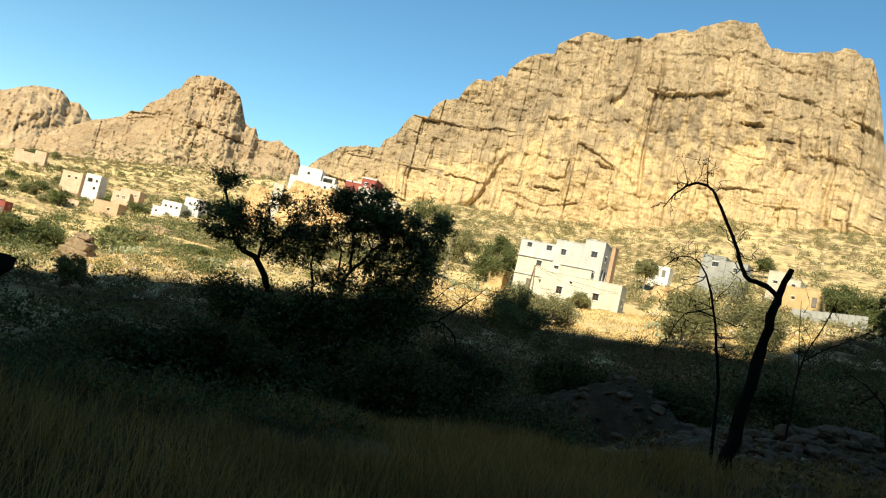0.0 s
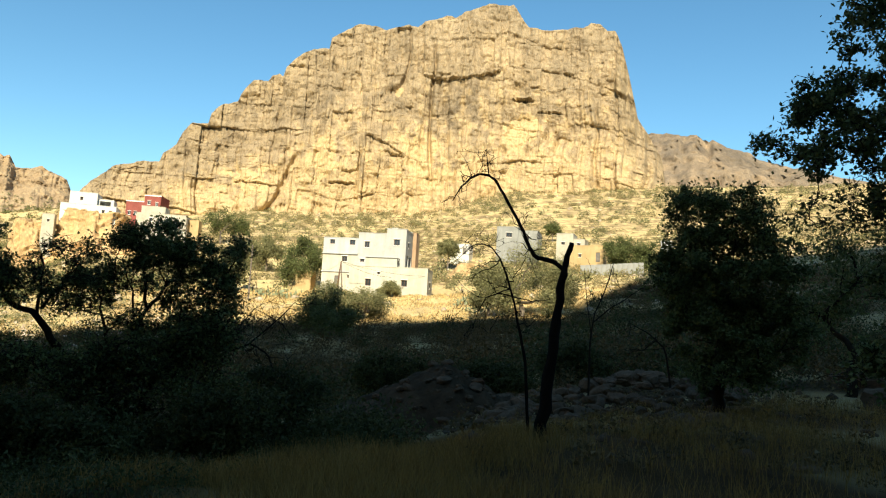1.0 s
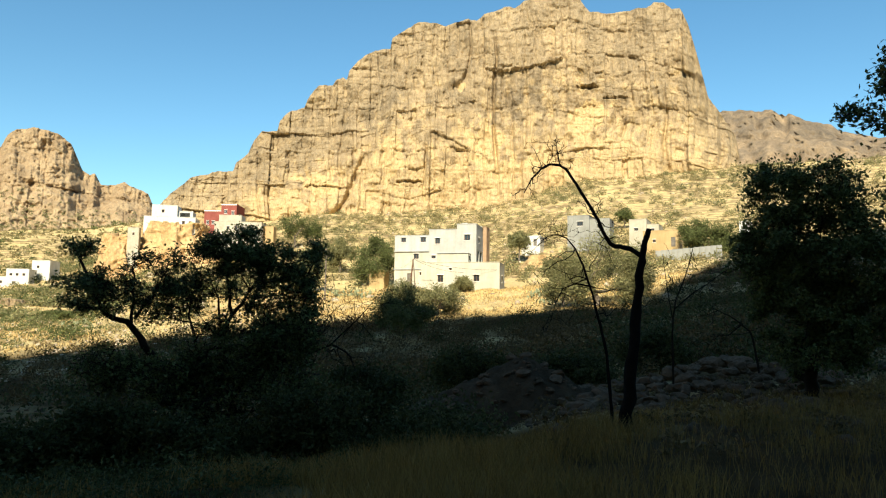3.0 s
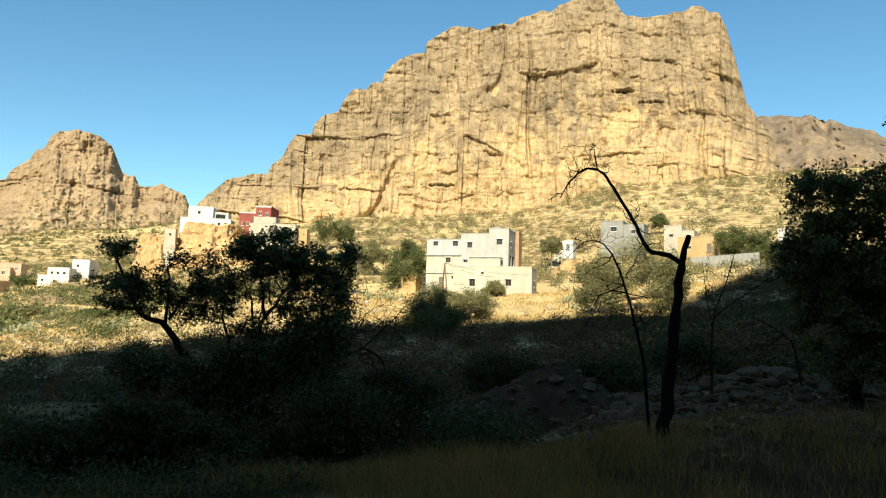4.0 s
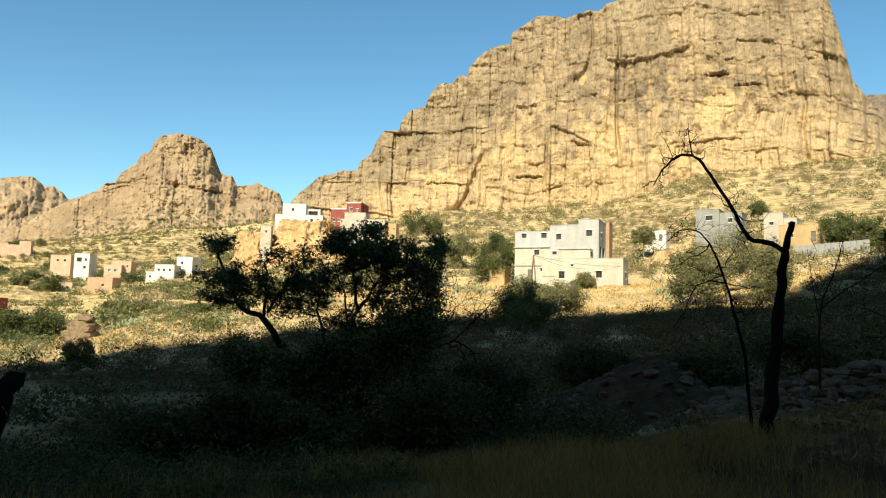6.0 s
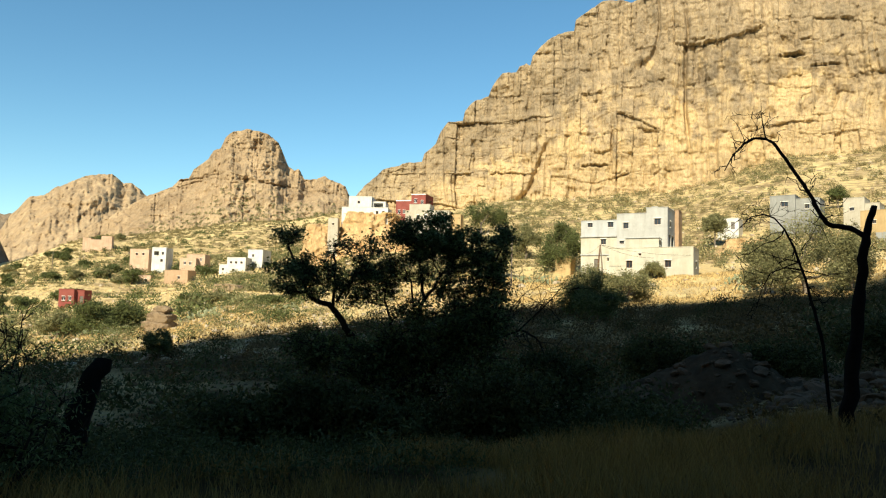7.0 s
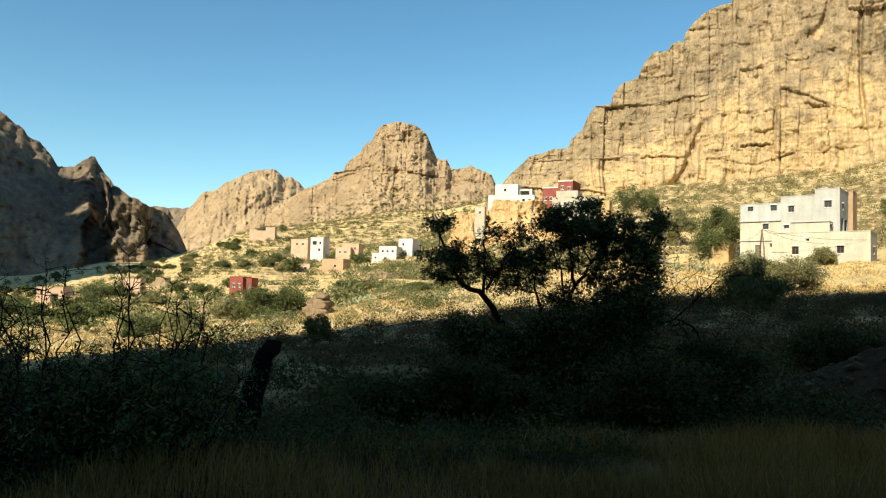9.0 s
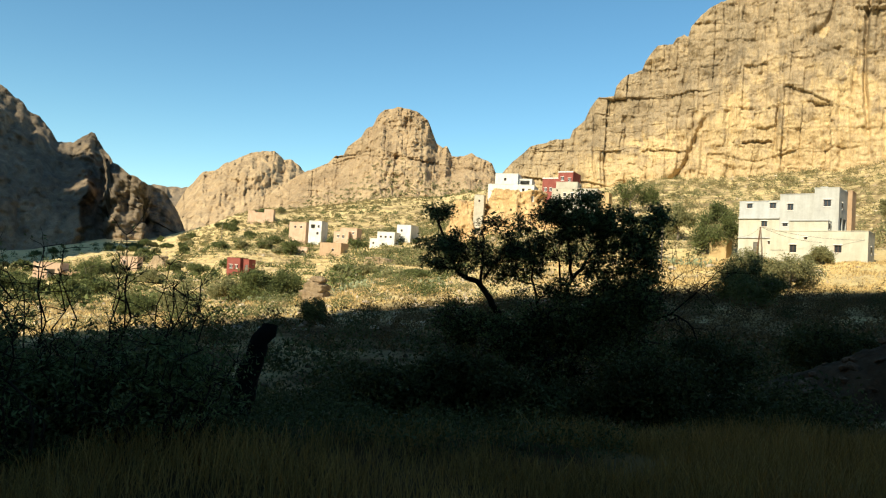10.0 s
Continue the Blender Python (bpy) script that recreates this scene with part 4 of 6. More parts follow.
def rock_pile():
    base = ground_at(24, 20)
    pile = empty("rock_pile", Matrix.Translation(base), "heap of grey angular stones in the shade", "rock pile")
    rng = np.random.default_rng(5)
    for k in range(298):
        az, d = rng.uniform(12.5, 31), rng.uniform(16.5, 25)
        mound = 0.75 * math.exp(-((az - 24) / 6) ** 2 - ((d - 22) / 3.0) ** 2)
        r = rng.choice([0.09, 0.13, 0.18, 0.26], p=[0.4, 0.33, 0.2, 0.07])
        p = at(az, d, float(ground_height(az, d)) + mound + r * 0.2)
        ob = new("stone", ROCKS[k % 6])
        ob.parent = pile
        ob.matrix_basis = Matrix.Translation(p - base) @ Euler(rng.uniform(-0.5, 0.5, 3) + np.array([0, 0, rng.uniform(0, 6)])).to_matrix().to_4x4() @ Matrix.Scale(r * 1.5, 4)


rock_pile()
for az, d, r, s in ((28.2, 21, 0.36, 1), (31.6, 19.5, 0.32, 2), (40, 24, 0.9, 3), (1.2, 12.2, 0.28, 4), (-2.5, 11.3, 0.26, 5), (-11, 11.6, 0.25, 6), (38, 30, 0.8, 7)):
    p = ground_at(az, d)
    ob = new("boulder", lump_mesh("boulder", 50 + s, STONE, (1.3, 0.8, 0.6), 0.3, 3))
    ob.matrix_basis = Matrix.Translation(p + Vector((0, 0, r * 0.15))) @ Matrix.Rotation(s * 1.3, 4, "Z") @ Matrix.Scale(r, 4)
    tagged(ob, "pale grey boulder lying in dry grass", "boulder", "boulders in the valley")


def mound():
    """A heap of earth and stones with a slanting ridge."""
    base = ground_at(9.6, 20.5)
    ob = empty("earth_mound", Matrix.Translation(base) @ Matrix.Rotation(radians(-9.6), 4, "Z"), "heap of brown earth and loose stones in shade", "mound")
    nu, nv = 90, 34
    u, v = np.linspace(0, 2 * math.pi, nu, endpoint=False)[:, None], np.linspace(0, 1, nv)[None, :]
    X = 4.0 * v * np.cos(u) * (1 + 0.12 * np.sin(2 * u + 1))
    Y = 2.4 * v * np.sin(u)

    def crest_height(x, y):
        q = np.sqrt((x / 4.0) ** 2 + (y / 2.4) ** 2)
        return 1.9 * np.maximum(1 - q, 0) ** 1.15 - 0.1 * np.abs(y + 0.25 * x) + 0.2 * fbm(np.asarray(x) / 0.9, np.asarray(y) / 0.9, 3.0, 5, 0.6) - 0.1 - 0.5 * smooth(0.85, 1.0, q)

    Z = crest_height(X, Y)
    mesh("earth_body", np.stack([X, Y, Z], -1).reshape(-1, 3), grid_faces(nu, nv, True), BROWN_STONE, ob)
    rng = np.random.default_rng(15)
    for k in range(90):
        x, y = rng.normal() * 1.2, rng.normal() * 0.9 - 0.5
        r = rng.choice([0.06, 0.1, 0.16], p=[0.5, 0.35, 0.15])
        o = new("stone", ROCKS[k % 6])
        o.parent = ob
        o.matrix_basis = Matrix.Translation((x, y, float(crest_height(x, y)) + r * 0.2)) @ Euler(rng.uniform(-0.5, 0.5, 3) + np.array([0, 0, rng.uniform(0, 6)])).to_matrix().to_4x4() @ Matrix.Scale(r * 1.4, 4)


mound()


# ---- plants ----
def tubes(paths, sides=6):
    """Tapered tubes along paths of (points, radii)."""
    V, F, base = [], [], 0
    ang = np.linspace(0, 2 * math.pi, sides, endpoint=False)
    for pts, rad in paths:
        pts, rad = np.asarray(pts, float), np.asarray(rad, float)
        tan = np.gradient(pts, axis=0)
        tan /= np.linalg.norm(tan, axis=1)[:, None] + 1e-9
        ref = np.eye(3)[[int(np.argmin(np.abs(tan).max(0)))]]
        a = np.cross(tan, ref)
        a /= np.linalg.norm(a, axis=1)[:, None] + 1e-9
        b = np.cross(tan, a)
        ring = pts[:, None] + rad[:, None, None] * (np.cos(ang)[None, :, None] * a[:, None] + np.sin(ang)[None, :, None] * b[:, None])
        V.append(ring.reshape(-1, 3))
        n = len(pts)
        i, j = np.arange(n - 1)[:, None] * sides, np.arange(sides)[None, :]
        k = (j + 1) % sides
        F.append((np.stack([i + j, i + k, i + sides + k, i + sides + j], -1) + base).reshape(-1, 4))
        tip = base + (n - 1) * sides
        if sides >= 4:
            F.append(np.array([[tip, tip + 1, tip + 2, tip + 3]]))
        base += n * sides
    return np.concatenate(V), np.concatenate(F)


def leaves(centres, size, rng, slim=0.5, flat=0.0, far=False):
    """A folded four-point leaf at each centre, turned at random; a three-point one for plants far off."""
    n = len(centres)
    a = rng.normal(size=(n, 3))
    a[:, 2] *= 1 - flat
    a /= np.linalg.norm(a, axis=1)[:, None]
    b = np.cross(a, rng.normal(size=(n, 3)))
    b /= np.linalg.norm(b, axis=1)[:, None] + 1e-9
    s = (size * rng.uniform(0.6, 1.35, n))[:, None]
    c = np.cross(a, b)
    if far:
        v = np.stack([centres - a * s, centres + b * s * slim * 1.3, centres + a * s - b * s * slim * 0.5], 1)
        return v.reshape(-1, 3), np.arange(3 * n).reshape(-1, 3)
    v = np.stack([centres - a * s, centres + b * s * slim + c * s * 0.12, centres + a * s, centres - b * s * slim + c * s * 0.12], 1)
    return v.reshape(-1, 3), np.arange(4 * n).reshape(-1, 4)


def wobble(p, q, n, amount, rng, sag=0.0):
    t = np.linspace(0, 1, n)[:, None]
    pts = np.asarray(p) * (1 - t) + np.asarray(q) * t
    off = np.cumsum(rng.normal(size=(n, 3)), 0) * amount / math.sqrt(n)
    off -= off[0] + (off[-1] - off[0]) * t
    pts = pts + off
    pts[:, 2] += sag * 4 * (t * (1 - t))[:, 0]
    return pts


def tree(name, label, base, fork, clumps, leaf_mat, bark, trunk_r, leaf, seed, per=9, slim=0.5, spread=0.12, group="", subs=10, twig=4, category="tree", stems=(), least=0.3, far=False):
    """Trunk, limbs to each clump of the crown, branchlets and leaves. Clumps: x, y, z, rx, ry, rz, density; all from the base.
    Stems are given limbs (points, thick, thin); a limb is never thinner than that least share of the trunk; far trees have no bare twigs."""
    rng = np.random.default_rng(seed)
    fork = np.asarray(fork, float)
    wood = [(wobble((0, 0, -0.3), fork, 7, trunk_r * 0.6, rng), np.linspace(trunk_r, trunk_r * 0.72, 7))]
    thin, C = [], []
    nodes = [(p, r) for p, r in zip(wood[0][0][3:], wood[0][1][3:])]
    for pts, ra, rb in stems:
        k = np.linspace(0, len(pts) - 1, len(pts) * 3)
        fine = np.stack([np.interp(k, np.arange(len(pts)), pts[:, c]) for c in range(3)], -1)
        fine[1:-1] += rng.normal(size=(len(fine) - 2, 3)) * 0.018
        wood.append((fine, np.linspace(ra, rb, len(fine))))
        nodes += list(zip(fine[3:], wood[-1][1][3:]))
    for x, y, z, rx, ry, rz, dens in sorted(clumps, key=lambda q: (q[0] - fork[0]) ** 2 + (q[1] - fork[1]) ** 2 + (q[2] - fork[2]) ** 2):
        c = np.array([x, y, z], float)
        r = np.array([rx, ry, rz])
        size = max(rx, rz)
        # each limb leaves the nearest wood that lies below or further in
        P = np.array([q[0] for q in nodes])
        k = int(np.argmin(np.linalg.norm(P - c, axis=1) + 0.6 * np.maximum(0, P[:, 2] - c[2]) + 0.25 * np.linalg.norm(P - fork, axis=1)))
        start, r0 = nodes[k]
        r0 = max(min(r0 * 0.8, trunk_r * 0.66), trunk_r * least)
        length = np.linalg.norm(c - start)
        limb = wobble(start, c, 7, 0.10 * length, rng, 0.06 * length)
        thick = np.linspace(r0, max(0.025 * size, r0 * 0.4), 7)
        wood.append((limb, thick))
        nodes += [(p, q) for p, q in zip(limb[2:], thick[2:])]
        for k in range(int(subs * (0.6 + 0.4 * dens))):
            u = rng.normal(size=3)
            u /= np.linalg.norm(u)
            end = c + r * u * rng.uniform(0.55, 1.0)
            start = limb[rng.integers(3, 7)]
            sub = wobble(start, end, 5, 0.16 * np.linalg.norm(end - start), rng, 0.04)
            if not far or k % 2 == 0:
                thin.append((sub, np.linspace(min(r0 * 0.5, max(0.022 * size, r0 * 0.2)), 0.008 * size, 5)))
            for j in range(twig):
                s2 = sub[rng.integers(2, 5)]
                tw = wobble(s2, s2 + rng.normal(size=3) * r * 0.28, 3, 0.05 * size, rng)
                if not far:
                    thin.append((tw, np.linspace(max(0.010 * size, 0.0045), 0.003, 3)))
                m = rng.poisson(per * dens)
                if m:
                    C.append(tw[rng.integers(1, 3, m)] + rng.normal(size=(m, 3)) * spread * size)
            m = rng.poisson(per * dens * 0.8)
            if m:
                C.append(sub[rng.integers(2, 5, m)] + rng.normal(size=(m, 3)) * spread * size)
    ob = empty(name, Matrix.Translation(base), label, category, group)
    v, f = tubes(wood, 5 if far else 7)
    v2, f2 = tubes(thin, 3)
    mesh("trunk", np.concatenate([v, v2]), np.concatenate([f, f2 + len(v)]), bark, ob, smooth_shade=True)
    if C:
        v, f = leaves(np.concatenate(C), leaf, rng, slim, far=far)
        mesh("crown", v, f, leaf_mat, ob)
    return ob


def line(points, d):
    return np.array([at(a, d, high(e, d)) for a, e in points])


def tufts(base, d, depth, radius, regions, seed):
    """Many small crown clumps, strewn through regions of bearing, angle of height, their half-widths, count and density."""
    rng = np.random.default_rng(seed)
    made = []
    for az, el, raz, rel, n, dens in regions:
        for k in range(n):
            t, q = rng.uniform(0, 2 * math.pi), math.sqrt(rng.uniform(0, 1))
            dd = d + rng.uniform(-depth, depth) * (1 - 0.6 * q)
            r = radius * rng.uniform(0.65, 1.35)
            p = at(az + raz * q * math.cos(t), dd, high(el + rel * q * math.sin(t), dd)) - base
            made.append((p.x, p.y, p.z, r * rng.uniform(0.9, 1.4), r * 1.1, r * rng.uniform(0.55, 0.8), dens * rng.uniform(0.6, 1.3)))
    return made


def clump(base, az, el, d, rx, rz, dens=1.0, ry=None):
    """A crown clump from its bearing, angle of height and distance."""
    p = at(az, d, high(el, d)) - base
    return (p.x, p.y, p.z, rx, ry or rx, rz, dens)


pale_stump()
# the big carob by the road
b0 = ground_at(-13.6, 12.8)
BOUGHS = [([(-13.9, -8.4), (-15.5, -5.2), (-17.7, -3.0), (-18.85, -1.5), (-20.0, 0.0), (-21.5, 0.5), (-22.3, 2.0), (-23.2, 4.2), (-23.1, 5.4)], 0.085, 0.01), ([(-19.7, -0.2), (-19.6, 1.9), (-19.8, 4.0), (-19.7, 5.0)], 0.03, 0.005),
         ([(-19.5, 0.2), (-18.8, 1.5), (-17.8, 2.95), (-17.2, 4.6)], 0.026, 0.006), ([(-13.9, -7.4), (-14.5, -5.0), (-15.0, -2.3), (-15.5, -0.5), (-15.95, 1.45), (-17.0, 3.4)], 0.045, 0.007), ([(-13.6, -7.9), (-13.4, -4.6), (-13.1, -1.4), (-12.8, 0.7), (-13.1, 3.1), (-13.6, 5.1)], 0.065, 0.01),
         ([(-12.8, 0.5), (-11.5, 2.6), (-10.0, 4.7)], 0.035, 0.008), ([(-13.4, -1.2), (-13.5, -0.4), (-13.8, 2.1), (-14.7, 4.1)], 0.03, 0.008), ([(-13.2, -7.5), (-11.9, -4.6), (-9.2, -0.15), (-7.9, 2.5), (-6.9, 4.5), (-6.3, 5.6)], 0.04, 0.006)]
stems = [(line(pts, 12.8) - np.array(b0), ra, rb) for pts, ra, rb in BOUGHS]
crown = tufts(b0, 12.8, 0.9, 0.19, [(-12.0, 5.2, 3.5, 1.6, 56, 0.9), (-11.2, 2.6, 4.2, 2.0, 44, 0.5), (-9.2, 4.0, 2.0, 1.9, 18, 0.75), (-6.8, 4.9, 0.8, 1.1, 10, 0.8), (-7.6, 2.0, 1.2, 2.0, 20, 0.8), (-23.3, 5.1, 1.0, 0.5, 7, 0.7), (-23.2, 2.0, 1.6, 1.3, 18, 0.6), (-21.2, 2.8, 1.3, 1.0, 12, 0.45),
                                    (-18.6, 2.8, 1.9, 2.0, 34, 0.2), (-16.4, 2.8, 1.4, 2.4, 30, 0.5), (-20.6, 1.2, 2.0, 0.8, 10, 0.4), (-11.0, 0.0, 4.0, 1.2, 15, 0.5), (-17.8, 1.0, 2.0, 1.5, 22, 0.35), (-14.6, 1.0, 1.6, 2.0, 14, 0.4)], 5)
crown += tufts(b0, 12.5, 0.8, 0.36, [(-12.2, -2.9, 4.2, 1.4, 28, 1.1), (-18.5, -4.0, 2.8, 1.2, 14, 1.0), (-9.0, -1.2, 2.3, 1.5, 26, 1.2), (-13, -5.2, 7, 2.0, 34, 1.1), (-20.6, -3.8, 2.6, 1.3, 14, 1.0)], 6)
tree("carob_tree", "dark broad-crowned carob tree in deep shade beside the road", b0, (-0.1, 0.0, 0.55), crown, LEAF_DARK, BARK, 0.14, 0.026, 11, per=4.2, slim=0.6, spread=0.2, subs=9, twig=5, stems=stems, least=0.04)
# the dense tree to the east
b1 = ground_at(29.5, 18)
crown = tufts(b1, 18, 1.0, 0.36, [(28.4, 9.3, 2.2, 1.9, 24, 1.2), (31.4, 8.9, 2.5, 1.7, 24, 1.2), (28.4, 5.6, 3.1, 2.8, 42, 1.3), (32.0, 5.2, 3.2, 2.8, 42, 1.3), (29.2, 1.6, 3.3, 2.5, 40, 1.3), (32.5, 1.0, 3.0, 2.6, 34, 1.3), (30.0, -1.9, 2.8, 1.2, 18, 1.2), (26.9, 10.9, 0.5, 0.8, 4, 1.0), (31.5, 11.0, 0.7, 0.6, 4, 1.0)], 7)
tree("carob_tree", "dense dark green carob tree in shade", b1, (0.1, 0, 1.0), crown, LEAF_DARK, BARK, 0.17, 0.04, 12, per=8, slim=0.6, spread=0.14, subs=6, twig=4, least=0.06)
# the near one whose boughs hang in
b2 = ground_at(43.5, 10.5)
crown = tufts(b2, 10.1, 0.7, 0.17, [(40.5, 21.5, 2.9, 2.2, 24, 1.1), (37.2, 17.8, 2.0, 1.5, 18, 1.0), (35.2, 16.8, 1.2, 0.8, 8, 0.9), (39.5, 15.0, 3.4, 1.5, 24, 1.0), (36.2, 13.5, 2.0, 0.9, 12, 0.9), (33.5, 14.6, 1.0, 0.4, 5, 0.8), (42.5, 17.5, 3.0, 2.0, 22, 1.1), (38.4, 9.8, 3.0, 1.4, 14, 0.45),
                                    (42, 11, 3.0, 2.4, 24, 0.9), (45, 24, 3.0, 3.0, 16, 1.1), (46.5, 14, 3.0, 4.0, 26, 1.1), (39.4, 25.2, 1.6, 1.2, 6, 0.8), (42.6, 5.0, 3.0, 3.0, 34, 1.2), (44, 1.0, 3.0, 3.0, 28, 1.2), (41.6, -1.0, 2.6, 2.0, 18, 1.2)], 8)
tree("carob_tree", "spreading carob tree with boughs against the sky", b2, (0.1, 0, 2.0), crown, LEAF_DARK, BARK, 0.17, 0.032, 13, per=2.6, slim=0.6, spread=0.26, subs=7, twig=5, least=0.04)
b3 = ground_at(38, 27)
crown = [clump(b3, 35.5, 3.5, 27, 1.2, 0.9, 1.5), clump(b3, 38.5, 5, 27.5, 1.4, 1.0, 1.5), clump(b3, 41.5, 4.5, 27.5, 1.5, 1.1, 1.5), clump(b3, 37, 7.5, 28, 1.1, 0.6, 1.2), clump(b3, 41, 8, 28, 1.1, 0.7, 1.2)]
tree("carob_tree", "round dark carob tree further into the shade", b3, (0, 0, 1.4), crown, LEAF_DARK, BARK, 0.18, 0.075, 14, per=14, spread=0.16, subs=14, far=True)


def bare_tree(name, label, stems, category, seed, bark, twigs=3, reach=0.5):
    """A leafless tree from its stems: (points, thick, thin); twigs grow off the thin ends."""
    rng = np.random.default_rng(seed)
    base = Vector(stems[0][0][0])
    paths = []
    for pts, r0, r1 in stems:
        pts = pts - np.array(base)
        fine = np.array([[np.interp(t, np.arange(len(pts)), pts[:, k]) for k in range(3)] for t in np.linspace(0, len(pts) - 1, len(pts) * 3)])
        fine[1:-1] += rng.normal(size=(len(fine) - 2, 3)) * r0 * 0.09
        paths.append((fine, np.linspace(r0, r1, len(fine)) * (1 + 0.06 * rng.normal(size=len(fine)))))
        for k in range(twigs * 4 if r1 < 0.03 else 0):
            i = rng.integers(len(fine) // 3, len(fine))
            out = fine[i] + rng.normal(size=3) * reach * np.array([1, 0.6, 0.75])
            tw = wobble(fine[i], out, 7, 0.10, rng, -0.04)
            paths.append((tw, np.linspace(min(0.010, r1 * 1.0), 0.003, 7)))
            for j in range(3):
                s = tw[rng.integers(2, 7)]
                paths.append((wobble(s, s + rng.normal(size=3) * reach * 0.35, 4, 0.03, rng), np.linspace(0.005, 0.002, 4)))
    ob = empty(name, Matrix.Translation(base), label, category)
    v, f = tubes(paths[:1], 8)
    mesh("trunk", v, f, bark, ob, smooth_shade=True)
    if len(paths) > 1:
        v, f = tubes(paths[1:], 6)
        mesh("branchwork", v, f, bark, ob, smooth_shade=True)
    return ob


D1 = 12.0
bare_tree("dead_tree", "dead black tree with a broken top and a crooked bough", [
    (line([(17.1, -8.6), (17.3, -6.0), (17.75, -2.0), (18.1, 1.2), (18.5, 4.3), (18.65, 5.8), (19.1, 7.5)], D1), 0.125, 0.04),
    (line([(18.55, 5.4), (17.6, 6.1), (16.3, 6.3), (15.7, 7.3), (15.1, 8.7), (13.8, 10.8), (12.9, 12.2), (12.4, 12.5)], D1), 0.042, 0.019),
    (line([(12.5, 12.5), (11.6, 12.6), (10.9, 12.2), (10.2, 11.5), (9.6, 10.4)], D1), 0.024, 0.008),
    (line([(12.4, 12.5), (12.2, 13.6), (12.1, 14.5)], D1), 0.012, 0.004)], "tree", 3, BARK_BLACK, 2, 0.3)
bare_tree("dead_sapling", "thin leafless sapling with drooping twigs", [
    (line([(16.3, -7.9), (16.1, -5.0), (15.8, -1.5), (15.2, 1.0), (14.8, 2.7), (14.2, 4.6), (13.6, 6.0), (12.9, 6.9)], 12.3), 0.03, 0.012),
    (line([(12.9, 6.9), (12.2, 7.2), (11.3, 7.0), (10.7, 6.3)], 12.3), 0.013, 0.004),
    (line([(14.6, 3.2), (13.6, 3.4), (12.6, 3.0), (12.0, 1.8), (11.7, 0.6)], 12.3), 0.013, 0.004)], "tree", 4, BARK_BLACK, 3, 0.3)
bare_tree("bare_shrub", "leafless forked shrub beside a dead tree", [
    (line([(20.6, -4.0), (20.6, 0.2), (20.9, 2.2), (21.7, 4.2), (22.2, 6.1)], 14), 0.022, 0.006),
    (line([(20.8, 1.5), (22.0, 2.6), (23.2, 3.4), (24.4, 4.3)], 14), 0.014, 0.005),
    (line([(20.7, 0.4), (20.3, 3.0), (20.0, 5.6)], 14), 0.012, 0.004)], "shrub", 5, BARK, 2, 0.25)
bare_tree("bare_shrub", "arched leafless thorn branches in shade", [
    (line([(-7.9, -6.5), (-7.8, -4.1), (-6.9, -2.2), (-5.2, -1.5), (-3.9, -2.2), (-3.0, -4.4)], 14), 0.03, 0.012),
    (line([(-5.4, -1.6), (-4.2, -0.4), (-3.0, 0.8), (-2.2, 1.8)], 14), 0.018, 0.005),
    (line([(-6.6, -2.2), (-6.0, 0.0), (-4.9, 1.4)], 14), 0.013, 0.004)], "shrub", 6, BARK, 4, 0.42)
bare_tree("bare_shrub", "thin dead branch over a rock heap", [
    (line([(26.4, -3.0), (26.0, -0.2), (24.8, 0.9), (23.4, 1.6)], 17), 0.028, 0.008),
    (line([(25.4, 0.5), (24.4, -0.4), (23.2, -0.3)], 17), 0.015, 0.005)], "shrub", 7, BARK, 2, 0.3)
bare_tree("leaning_stump", "thick leaning dead trunk with a sawn top", [(line([(-38.4, -13.5), (-37.8, -11.0), (-37.1, -8.2), (-36.3, -5.6), (-35.75, -4.3)], 9.0), 0.17, 0.1)], "stump", 8, BARK_BLACK)


# bushes in the hollow before the carob, and on the verge
BUSHES = [(-26.0, 11.4, -8.6, 3.2, 1.6), (-20.5, 11.6, -7.4, 3.4, 1.8), (-14.5, 11.0, -8.6, 4.0, 1.6), (-7.0, 11.4, -6.8, 3.6, 2.2), (-2.5, 13.5, -5.0, 3.2, 1.6), (-55.0, 8.4, -7.6, 4.0, 2.2), (-49.0, 8.2, -9.6, 3.6, 2.0), (-43.4, 8.0, -8.4, 2.6, 2.0), (13.6, 27, -2.9, 2.6, 0.9), (5.6, 25, -3.0, 3.0, 1.0), (19.5, 30, -1.4, 2.8, 0.9)]
for k, (az, d, el, raz, rel) in enumerate(BUSHES):
    bb = ground_at(az, d)
    cl = [c for c in tufts(bb, d, 0.7, 0.27 * d / 11, [(az, el, raz, rel, 34, 1.1), (az, el - rel, raz, rel * 0.8, 16, 1.2)], 300 + k) if c[2] > 0.05]
    tree("bramble_bush", "dark leafy bramble bush in deep shade", bb, (0.05, 0, 0.2), cl, LEAF_DARK if az < -35 else LEAF_SHADED, BARK, 0.05, 0.034 * max(1, d / 16), 320 + k, per=7, slim=0.6, spread=0.16, subs=6, twig=4, least=0.12, far=True, category="bush", group="bushes in the shade")


